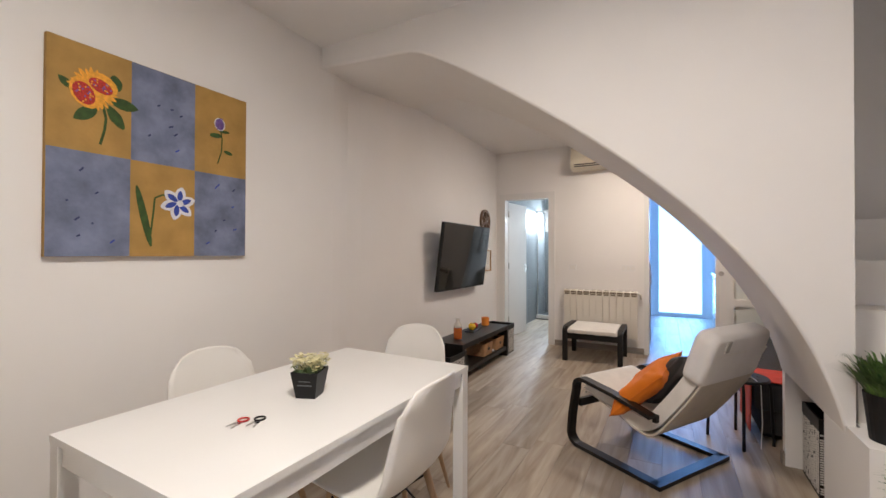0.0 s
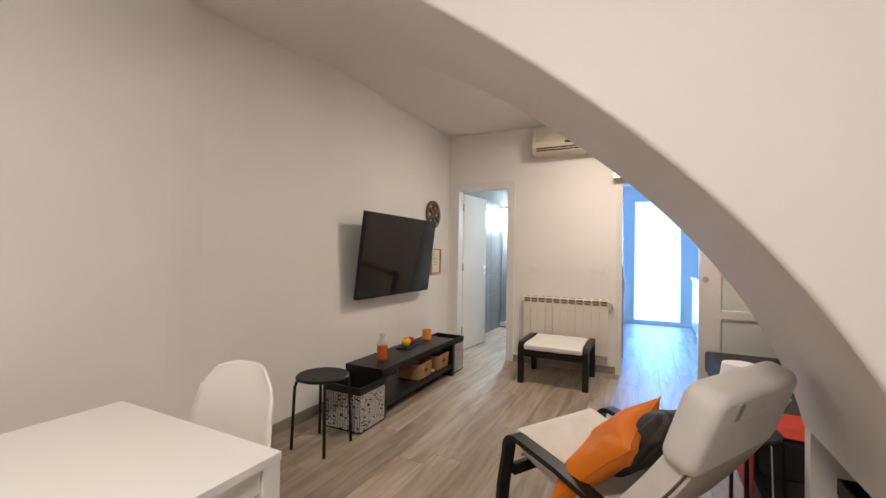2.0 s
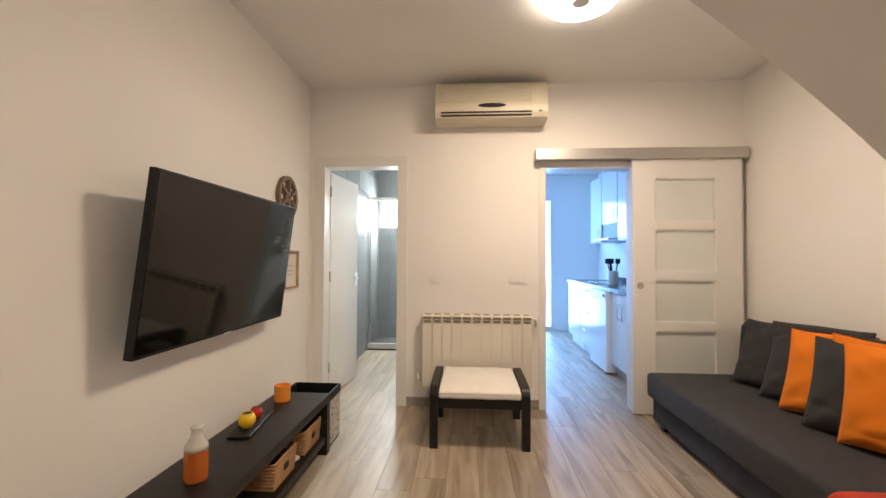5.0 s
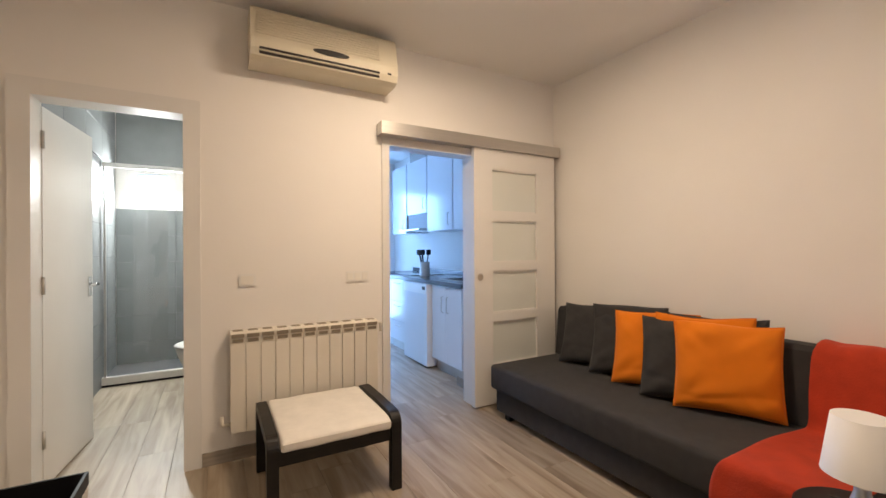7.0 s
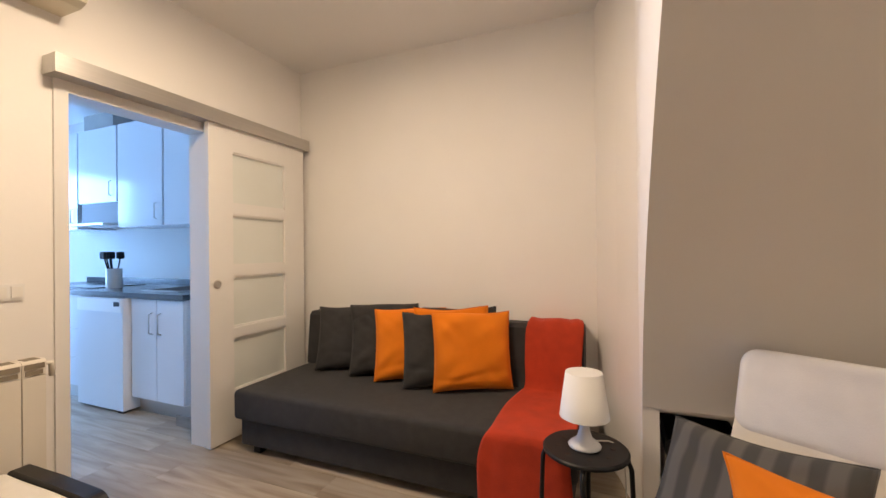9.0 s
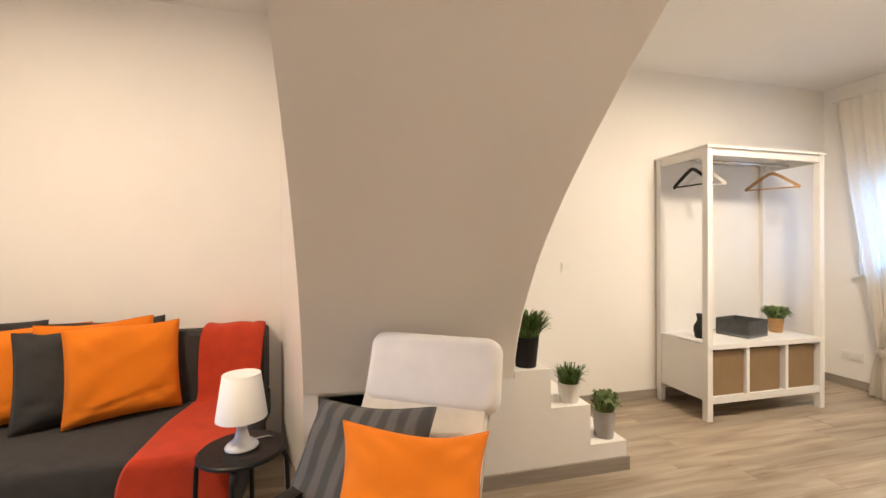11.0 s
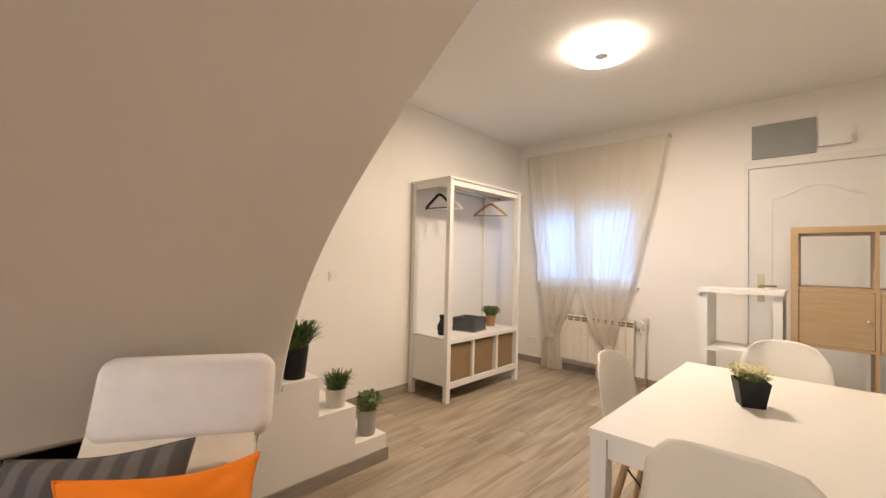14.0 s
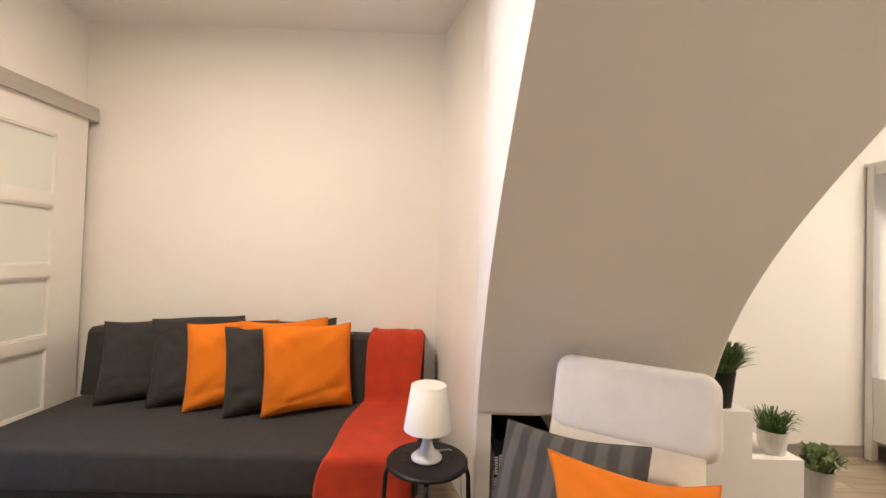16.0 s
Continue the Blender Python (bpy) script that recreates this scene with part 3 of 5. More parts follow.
def square_pot(m):
    t = thing("flower_pot", m, "tapered square black pot of small cream flowers", "potted plant")
    bm = bmesh.new()
    a, b, h, k = 0.040, 0.056, 0.105, 0.004
    rings = []
    for w, z in ((a, 0), (b, h), (b - k, h), (b - k - 0.002, h - 0.015)):
        rings.append([bm.verts.new((sx * w, sy * w, z)) for sx, sy in ((-1, -1), (1, -1), (1, 1), (-1, 1))])
    for r0, r1 in zip(rings, rings[1:]):
        for i in range(4):
            bm.faces.new((r0[i], r0[(i + 1) % 4], r1[(i + 1) % 4], r1[i]))
    bm.faces.new(rings[0][::-1])
    bm.faces.new(rings[-1])
    part("pot", bm, POTBLACK, t, "glossy black tapered pot")
    part("foliage", leaves(110, 0.045, 0.045, 0.05, 0.003, 0.2, 3, 0.085), LEAF2, t, "soft green stems")
    rnd = random.Random(9)
    bm = bmesh.new()
    for _ in range(190):
        c = Vector((rnd.uniform(-0.062, 0.062), rnd.uniform(-0.062, 0.062), rnd.uniform(0.115, 0.16)))
        r = rnd.uniform(0.007, 0.012)
        for i in range(5):
            q = i * 2 * math.pi / 5 + rnd.random()
            d = Vector((math.cos(q), math.sin(q), rnd.uniform(-0.1, 0.6)))
            s = Vector((-d.y, d.x, 0)) * r * 0.5
            v = [bm.verts.new(x) for x in (c, c + d * r * 0.6 + s, c + d * r * 1.3, c + d * r * 0.6 - s)]
            bm.faces.new(v)
    part("petals", bm, PETAL, t, "small cream petals")
    for z, w in ((0.068, 0.024), (0.052, 0.03)):
        part("print", box(-w, -0.0515, z, w, -0.0485, z + 0.004), FELT, t, "faint grey printed line")
    return t


square_pot(pose(-0.992, 0.918, TABLE_Z, 0, 0, 22) @ Matrix.Scale(0.93, 4))


def key_set(m, ring, label):
    t = thing("keys", m, label, "keys", "keys on the table")
    bm = bmesh.new()
    n, k = 20, 6
    v = [[bm.verts.new(((0.016 + 0.003 * math.cos(b)) * math.cos(a), (0.016 + 0.003 * math.cos(b)) * math.sin(a), 0.006 + 0.003 * math.sin(b))) for b in [2 * math.pi * j / k for j in range(k)]] for a in [2 * math.pi * i / n for i in range(n)]]
    for i in range(n):
        for j in range(k):
            bm.faces.new((v[i][j], v[(i + 1) % n][j], v[(i + 1) % n][(j + 1) % k], v[i][(j + 1) % k]))
    part("ring", bm, ring, t, smooth=True)
    part("key", prism([(-0.006, -0.018), (0.006, -0.018), (0.007, -0.032), (0.003, -0.036), (0.003, -0.058), (-0.003, -0.058), (-0.003, -0.036), (-0.007, -0.032)], "z", 0.001, 0.003), CHROME, t, "steel key")
    part("key", prism([(-0.016, -0.016), (-0.006, -0.018), (-0.016, -0.042), (-0.022, -0.052), (-0.026, -0.05), (-0.021, -0.038)], "z", 0.003, 0.005), CHROME, t, "steel key")
    return t


key_set(pose(-0.992, 0.643, TABLE_Z, 0, 0, 20), REDGLAZE, "steel keys on a red ring on the table")
key_set(pose(-0.955, 0.675, TABLE_Z, 0, 0, 35), BLACK, "steel keys on a black ring on the table")


# painting: six panels on one canvas, in the plane of the wall
def blob(cx, cz, rx, rz, ang=0.0, lift=0.0, n=14, tip=1.0):
    """A leaf-like outline on the canvas, as a thin raised patch."""
    pts = []
    for k in range(n):
        a = 2 * math.pi * k / n
        x, z = rx * math.cos(a), rz * math.sin(a) * (abs(math.sin(a)) ** (tip - 1) if tip != 1 else 1)
        pts.append((cx + x * math.cos(ang) - z * math.sin(ang), cz + x * math.sin(ang) + z * math.cos(ang)))
    return prism(pts, "x", 0.0 + lift, 0.0012 + lift)


def stroke(points, w, lift=0.0):
    bm = bmesh.new()
    for (ax, az), (bx, bz) in zip(points, points[1:]):
        d = Vector((bx - ax, bz - az)).normalized()
        n = Vector((-d.y, d.x)) * w
        prism([(ax - n.x, az - n.y), (bx - n.x, bz - n.y), (bx + n.x, bz + n.y), (ax + n.x, az + n.y)], "x", lift, 0.001 + lift, bm)
    return bm


def painting(y0, z0, w, h):
    t = thing("painting", pose(XL, y0, z0), "square canvas of six ochre and blue-grey panels with flowers", "painting")
    part("canvas", box(0.004, 0, 0, 0.030, w, h), OCHRE, t, "stretched canvas with ochre edges", bevel=0.003)
    cols, cut = (0.0, w * 0.335, w * 0.665, w), h * 0.495
    for i in range(3):
        for j in range(2):
            blue = (i + j) % 2 == 0
            x0 = 0.0302 if not blue else 0.0306
            part("panel", box(0.0295, cols[i] + 0.001, cut * j + 0.001, x0, cols[i + 1] - 0.001, cut if j == 0 else h - 0.001), BLUEGREY if blue else OCHRE, t, "mottled blue-grey painted panel" if blue else "ochre painted panel")
    rnd = random.Random(4)
    for i in range(3):
        for j in range(2):
            if (i + j) % 2 == 0:
                for _ in range(7):
                    y, z, a = cols[i] + rnd.uniform(0.06, w * 0.26), cut * j + rnd.uniform(0.05, cut * 0.85), rnd.uniform(0.3, 1.0)
                    ll = rnd.choice((0.008, 0.014, 0.022, 0.036))
                    o = part("fleck", stroke([(y, z), (y + ll * math.cos(a), z + ll * math.sin(a))], 0.0034, 0.0308), PAINTS["navy" if rnd.random() < 0.5 else "blue"], t)
    q = 0.0306
    # red and yellow bloom
    cy, cz = cols[0] + 0.145, h * 0.775
    part("stem", stroke([(cy + 0.035, cz - 0.02), (cy + 0.05, cz - 0.09), (cy + 0.045, cz - 0.14), (cy + 0.03, cz - 0.205)], 0.005, q), PAINTS["green"], t)
    for (dy, dz, rx, rz, an) in ((0.085, 0.075, 0.022, 0.030, 0.3), (0.115, -0.01, 0.052, 0.022, -0.1), (0.085, -0.075, 0.022, 0.048, 0.6), (-0.02, -0.085, 0.048, 0.022, 0.7), (-0.085, 0.02, 0.03, 0.014, -0.7)):
        part("leaf", blob(cy + dy, cz + dz, rx * 1.1, rz * 1.15, an, q, tip=1.7), PAINTS["green"], t)
    for k in range(22):
        a = k * 2 * math.pi / 22 + rnd.uniform(-0.1, 0.1)
        part("petal", blob(cy + 0.005 + 0.058 * math.cos(a), cz + 0.025 + 0.062 * math.sin(a), rnd.uniform(0.016, 0.032), rnd.uniform(0.006, 0.010), a, q + 0.0001 + k * 0.00004, tip=1.4), PAINTS["yellow"], t)
    for (dy, dz, rx, rz, an) in ((-0.02, 0.0, 0.054, 0.066, 0.5), (0.035, 0.052, 0.058, 0.045, -0.4)):
        part("petal", blob(cy + dy, cz + dz, rx, rz, an, q + 0.0012 + 0.0004 * (dz > 0.02)), PAINTS["yellow"], t)
    for (dy, dz, rx, rz, an) in ((-0.028, -0.005, 0.036, 0.048, 0.5), (0.03, 0.042, 0.045, 0.028, -0.4)):
        part("petal", blob(cy + dy, cz + dz, rx, rz, an, q + 0.0024), PAINTS["crimson"], t)
        for _ in range(20):
            a, f = rnd.uniform(0, 6.28), math.sqrt(rnd.random()) * 0.85
            u, v = rx * f * math.cos(a), rz * f * math.sin(a)
            part("seed", blob(cy + dy + u * math.cos(an) - v * math.sin(an), cz + dz + u * math.sin(an) + v * math.cos(an), 0.0042, 0.003, a, q + 0.0030 + 0.0006 * f + 0.0001 * a, 8), PAINTS["yellow" if rnd.random() < 0.5 else "violet"], t)
    # violet bud
    cy, cz = cols[2] + 0.13, h * 0.80
    part("stem", stroke([(cy, cz), (cy + 0.015, cz - 0.07), (cy + 0.012, cz - 0.14), (cy - 0.01, cz - 0.21)], 0.003, q), PAINTS["green"], t)
    for (dy, dz, rx, rz, an) in ((-0.02, -0.06, 0.034, 0.013, 0.1), (0.05, -0.14, 0.025, 0.01, -0.2), (0.028, -0.03, 0.03, 0.008, 0.1)):
        part("leaf", blob(cy + dy, cz + dz, rx, rz, an, q), PAINTS["green"], t)
    part("petal", blob(cy, cz + 0.005, 0.030, 0.034, 0.2, q + 0.0012), PAINTS["white"], t)
    part("petal", blob(cy, cz + 0.004, 0.025, 0.030, 0.2, q + 0.0024), PAINTS["violet"], t)
    for _ in range(12):
        a, f = rnd.uniform(0, 6.28), rnd.uniform(0.3, 1.0)
        part("petal", blob(cy + 0.026 * f * math.cos(a), cz + 0.004 + 0.032 * f * math.sin(a), 0.008, 0.0035, a, q + 0.0036, 8), PAINTS["white" if rnd.random() < 0.4 else "violet"], t)
    # blue star flower
    cy, cz = cols[1] + 0.205, h * 0.295
    part("stem", stroke([(cy - 0.02, cz + 0.02), (cy - 0.07, cz + 0.035), (cy - 0.105, cz + 0.015), (cy - 0.11, cz - 0.05), (cy - 0.125, cz - 0.19)], 0.004, q), PAINTS["green"], t)
    part("leaf", blob(cy - 0.15, cz - 0.075, 0.016, 0.145, 0.22, q), PAINTS["green"], t)
    for k in range(6):
        a = k * math.pi / 3 + 0.3
        part("petal", blob(cy + 0.042 * math.cos(a), cz + 0.042 * math.sin(a), 0.042, 0.026, a, q + 0.0010 + k * 0.00006, tip=1.5), PAINTS["white"], t)
        part("petal", blob(cy + 0.036 * math.cos(a), cz + 0.036 * math.sin(a), 0.029, 0.013, a + 0.15, q + 0.0022 + k * 0.00006, tip=1.5), PAINTS["blue"], t)
    part("petal", blob(cy + 0.008, cz, 0.016, 0.016, 0, q + 0.0036), PAINTS["white"], t)
    return t


painting(0.447, 1.228, 0.862, 0.882)


# open wardrobe
def hanger(m, mat, label):
    t = thing("clothes_hanger", m, label, "hanger", "hangers on the rail")
    arm = spline([(-0.21, 0, -0.115), (-0.12, 0, -0.06), (-0.03, 0, -0.012), (0, 0, -0.006), (0.03, 0, -0.012), (0.12, 0, -0.06), (0.21, 0, -0.115)], 18)
    part("shoulder_bar", tube(arm, 0, flat=(0.007, 0.011)), mat, t, smooth=False)
    part("bar", tube([(-0.19, 0, -0.112), (0.19, 0, -0.112)], 0.005, 8), mat, t)
    hook = [(0, 0, -0.008), (0, 0, 0.03)] + [(0.018 * math.cos(a) - 0.0, 0, 0.048 + 0.018 * math.sin(a)) for a in [radians(q) for q in range(-90, 181, 30)]]
    part("hook", tube(hook, 0.0018, 6), CHROME, t, "steel hook")
    return t


def open_wardrobe(x0, y0, x1, y1, h):
    t = thing("open_wardrobe", pose(x0, y0, 0), "white open wardrobe with shelf and three box bays", "wardrobe")
    w, d, p = y1 - y0, x1 - x0, 0.045
    for x in (0, d - p):
        for y in (0, w - p):
            part("post", box(x, y, 0, x + p, y + p, h - 0.018), WHITE, t, bevel=0.003)
    part("top", box(-0.012, -0.012, h - 0.018, d + 0.006, w + 0.012, h), WHITE, t, bevel=0.003)
    for y in (0.008, w - 0.028):
        part("side_rail", box(p, y, h - 0.075, d - p, y + 0.02, h - 0.018), WHITE, t, bevel=0.002)
        part("side_panel", box(p, y + 0.002, 0.14, d - p, y + 0.018, 0.545), WHITE, t)
    part("front_rail", box(0.008, p, h - 0.07, 0.028, w - p, h - 0.018), WHITE, t, bevel=0.002)
    part("front_rail", box(0.006, p, 0.12, 0.03, w - p, 0.17), WHITE, t, bevel=0.002)
    part("shelf", box(-0.004, 0.004, 0.51, d - 0.004, w - 0.004, 0.545), WHITE, t, bevel=0.003)
    part("bottom", box(0.03, p, 0.15, d - 0.02, w - p, 0.168), WHITE, t)
    part("back_panel", box(d - 0.012, 0.02, 0.15, d - 0.004, w - 0.02, h - 0.02), WHITE, t)
    for k in (1, 2):
        y = w * k / 3
        part("divider", box(0.006, y - 0.014, 0.17, d - 0.015, y + 0.014, 0.51), WHITE, t, bevel=0.002)
    part("hanging_rail", tube([(d * 0.5, 0.02, h - 0.055), (d * 0.5, w - 0.02, h - 0.055)], 0.011, 12), CHROME, t, "chrome hanging rail", smooth=True)
    return t


WX0, WY0, WX1, WY1, WH = 1.17, -0.835, 1.655, 0.275, 1.97
open_wardrobe(WX0, WY0, WX1, WY1, WH)
for k in range(3):
    ya = WY0 + 0.045 + k * 0.345 + 0.014
    t = thing("storage_box", pose(WX0 + 0.03, ya, 0.168), "plain brown storage box in the wardrobe bay", "box", "boxes in the wardrobe")
    part("body", box(0, 0.008, 0, 0.40, 0.315, 0.315), CARD, t, bevel=0.006)
    part("lid", box(-0.004, 0.004, 0.285, 0.404, 0.319, 0.322), CARD, t, bevel=0.004)
RAILX = WX0 + (WX1 - WX0) * 0.5
hanger(pose(RAILX, 0.16, WH - 0.12, 0, 0, 12) @ Matrix.Diagonal((0.72, 1, 1.15, 1)), BLACK, "dark wooden clothes hanger on the wardrobe rail")
hanger(pose(RAILX, 0.05, WH - 0.12, 0, 0, 24) @ Matrix.Diagonal((0.72, 1, 1.15, 1)), WHITE, "white clothes hanger on the wardrobe rail")
hanger(pose(RAILX, -0.63, WH - 0.12, 0, 0, 35) @ Matrix.Diagonal((0.84, 1, 1.15, 1)), WOODTAN, "light wooden clothes hanger on the wardrobe rail")
t = thing("vase", pose(1.39, 0.115, 0.545), "slender black ceramic vase on the wardrobe shelf", "vase")
part("body", lathe([(0.028, 0), (0.034, 0.01), (0.043, 0.06), (0.040, 0.095), (0.022, 0.125), (0.018, 0.15), (0.027, 0.185), (0.024, 0.186), (0.014, 0.15)], 24), POTBLACK, t, smooth=True)
t = thing("fabric_box", pose(1.40, -0.30, 0.545, 0, 0, 12), "dark grey felt storage box on the wardrobe shelf", "box")
bm = box(-0.12, -0.13, 0, 0.12, 0.13, 0.13)
top = max(bm.faces, key=lambda f: f.calc_center_median().z)
r = bmesh.ops.inset_region(bm, faces=[top], thickness=0.008)
bmesh.ops.translate(bm, verts=top.verts[:], vec=(0, 0, -0.11))
part("body", bm, FELTBOX, t)


def potted(m, prof, potmat, label, leafmat, n, base, radius, height, width, droop, seed):
    t = thing("potted_plant", m, label, "potted plant", "small potted plants")
    zt, rt = prof[-1][1], prof[-1][0]
    part("pot", lathe(prof + [(rt - 0.006, zt), (rt - 0.009, zt - 0.02)], 24), potmat, t, smooth=False)
    part("soil", lathe([(rt - 0.010, zt - 0.022), (rt - 0.012, zt - 0.012)], 16), SOIL, t)
    part("foliage", leaves(n, base, radius, height, width, droop, seed, zt - 0.015), leafmat, t)
    return t


potted(pose(1.42, -0.68, 0.545), [(0.042, 0), (0.050, 0.05), (0.056, 0.115)], TERRA, "green plant in a tan woven pot on the wardrobe", LEAF, 260, 0.05, 0.085, 0.105, 0.0055, 0.3, 11)
potted(pose(0.875, 1.815, 0.594), [(0.056, 0), (0.066, 0.10), (0.073, 0.165)], POTBLACK, "tufted green plant in a tall black pot on a step", LEAF, 480, 0.06, 0.105, 0.13, 0.0038, -0.05, 21)
potted(pose(0.867, 1.556, 0.382), [(0.050, 0), (0.058, 0.05), (0.062, 0.105)], POTWHITE, "grassy green plant in a white pot on a step", LEAF, 260, 0.045, 0.085, 0.10, 0.0030, 0.0, 22)
potted(pose(0.868, 1.332, 0.160), [(0.052, 0), (0.058, 0.08), (0.062, 0.15)], POTGREY, "leafy green plant in a grey pot on a step", LEAF2, 150, 0.045, 0.085, 0.105, 0.009, 0.15, 23)


def ceiling_light(m, group):
    t = thing("ceiling_light", m, "round white ceiling light switched on", "ceiling light", group)
    part("base", lathe([(0.165, 0), (0.17, -0.02), (0.165, -0.04)], 40), WHITE, t, smooth=False)
    part("diffuser", lathe([(0.205, -0.028), (0.212, -0.045), (0.20, -0.062), (0.15, -0.068), (0.03, -0.068)], 40), LAMPGLOW, t, "glowing diffuser", smooth=True)
    part("cap", lathe([(0.045, -0.0685), (0.045, -0.073), (0.03, -0.074)], 24), WHITE, t, "white centre cap")
    return t


ceiling_light(pose(-0.106, 0.205, H), "ceiling lights")
ceiling_light(pose(-0.04, 4.25, H), "ceiling lights")


# entrance wall: window, curtains, radiator, door
def pane(x0, z0, x1, z1, y, parent):
    o = part("pane", box(x0, y, z0, x1, y + 0.006, z1), GLASS, parent, "clear glass pane")
    o.visible_shadow = False
    return o


w1 = thing("window_1", Matrix(), "white two-leaf casement window", "window", kind="structure")
for (xa, xb, za, zb) in ((0.24, 0.30, 1.0, 1.86), (1.34, 1.40, 1.0, 1.86), (0.75, 0.89, 1.06, 1.80), (0.30, 1.34, 1.0, 1.06), (0.30, 1.34, 1.80, 1.86)):
    part("window_frame", box(xa, YB - 0.14, za, xb, YB - 0.08, zb), WHITE, w1, bevel=0.004)
pane(0.30, 1.06, 0.75, 1.80, YB - 0.115, w1)
pane(0.89, 1.06, 1.34, 1.80, YB - 0.115, w1)
part("window_sill", box(0.21, YB - 0.02, 0.975, 1.43, YB + 0.05, 0.998), WHITE, w1, bevel=0.004)


def curtain(xa, xb, xg, zt, zg, seed, inner_low):
    """A sheer panel gathered into a knot: wide at the rod, narrow at the tie, flared below."""
    rnd = random.Random(seed)
    nx, nz = 110, 90
    bm = bmesh.new()
    ph = rnd.uniform(0, 6)
    rows = []
    for k in range(nz + 1):
        z = zt + (0.02 - zt) * k / nz
        if z > zg:
            f = (zt - z) / (zt - zg)
            go, gi = f ** 1.25, f ** 5
            lo = xa + (xg - 0.055 - xa) * (gi if inner_low else go)
            hi = xb + (xg + 0.055 - xb) * (go if inner_low else gi)
            half, c = (hi - lo) / 2, (hi + lo) / 2
        else:
            f = (zg - z) / zg
            half, c = 0.055 + 0.075 * math.sqrt(max(0, f)), xg
        row = []
        for i in range(nx + 1):
            a = -1 + 2 * i / nx
            fold = math.sin(a * 16 + ph) * 0.5 + math.sin(a * 29 + 2 * ph) * 0.3
            amp = 0.012 + 0.028 * min(1, max(0, (zt - z) / 1.5))
            row.append(bm.verts.new((c + a * half + 0.006 * math.sin(a * 22 + ph), YB + 0.13 + amp * fold + (0.045 * math.cos(a * 1.57) if z < zg + 0.25 else 0), z)))
        rows.append(row)
    for r0, r1 in zip(rows, rows[1:]):
        for i in range(nx):
            bm.faces.new((r0[i], r0[i + 1], r1[i + 1], r1[i]))
    t = thing("curtain", Matrix(), "sheer beige linen curtain tied into a knot", "curtain", "curtains at the window")
    part("cloth", bm, CURTAIN, t, smooth=True)
    kn = bmesh.new()
    bmesh.ops.create_uvsphere(kn, u_segments=20, v_segments=12, radius=1.0)
    for v in kn.verts:
        q = v.co.copy()
        v.co = Vector((xg + q.x * 0.062, YB + 0.15 + q.y * 0.055, zg + q.z * 0.05)) + Vector((0.006, 0.006, 0.004)) * math.sin(q.x * 9 + q.z * 11)
    part("knot", kn, CURTAIN, t, smooth=True)
    return t


curtain(0.79, 1.50, 1.125, 2.52, 0.385, 1, True)
curtain(-0.075, 0.86, 0.467, 2.52, 0.35, 2, False)
t = thing("curtain_rod", Matrix(), "thin white rod above the window", "curtain rod")
part("rod", tube([(-0.10, YB + 0.13, 2.525), (1.52, YB + 0.13, 2.525)], 0.007, 10), WHITE, t, smooth=True)
for x in (-0.08, 1.49):
    part("bracket", box(x - 0.008, YB, 2.51, x + 0.008, YB + 0.135, 2.535), WHITE, t)


def radiator(m, n, step, h, label, d=0.085):
    """A row of cast sections: column, head with vents, and the pipe ends. Stands off the wall, local y towards it."""
    t = thing("radiator", m, label, "radiator")
    for k in range(n):
        x = k * step
        part("section", box(x + 0.0022, 0.0, 0, x + step - 0.0022, 0.026, h - 0.068), RADIATOR, t, bevel=0.005)
        part("fin", box(x + step / 2 - 0.012, 0.026, 0.01, x + step / 2 + 0.012, d, h - 0.03), RADIATOR, t)
        part("web", box(x, 0.014, 0.012, x + step, 0.025, h - 0.06), RADIATOR, t)
        part("head", prism([(0.004, h - 0.067), (-0.002, h - 0.012), (0.010, h), (d, h), (d, h - 0.067)], "x", x + 0.001, x + step - 0.001), RADIATOR, t, bevel=0.002)
        # no slots are cut: raised strips carry their shade as colour
        part("vent", box(x + 0.014, 0.0135, h - 0.0002, x + step - 0.014, d - 0.015, h + 0.0012), VENT, t, "vent slot strip, shade in its brown colour")
        part("vent", box(x + 0.007, -0.0035, h - 0.036, x + step - 0.007, 0.002, h - 0.014), VENT, t, "front slot strip, shade in its brown colour")
        part("vent", box(x + 0.012, -0.0012, h - 0.062, x + step - 0.012, 0.005, h - 0.043), VENT, t, "front slot strip, shade in its brown colour")
    part("valve", tube([(n * step, d / 2, h - 0.03), (n * step + 0.035, d / 2, h - 0.03), (n * step + 0.037, d / 2, h - 0.09)], 0.011, 10), RADIATOR, t, "small white valve", smooth=True)
    part("valve", tube([(0, d / 2, 0.04), (-0.04, d / 2, 0.04), (-0.042, d / 2, 0.09)], 0.011, 10), RADIATOR, t, "small white valve", smooth=True)
    return t


radiator(pose(1.02, YB + 0.115, 0.155, 0, 0, 180), 10, 0.08, 0.50, "white sectional radiator below the window")
t = thing("heating_pipe", Matrix(), "white heating valve and pipe beside the window radiator", "pipe")
part("pipe", tube([(0.12, YB + 0.06, 0.0), (0.12, YB + 0.06, 0.62), (0.18, YB + 0.06, 0.66)], 0.009, 8), RADIATOR, t, smooth=True)
part("tap", lathe([(0.018, 0.62), (0.022, 0.64), (0.022, 0.68), (0.016, 0.70)], 14, cx=0.12, cy=YB + 0.06), RADIATOR, t)

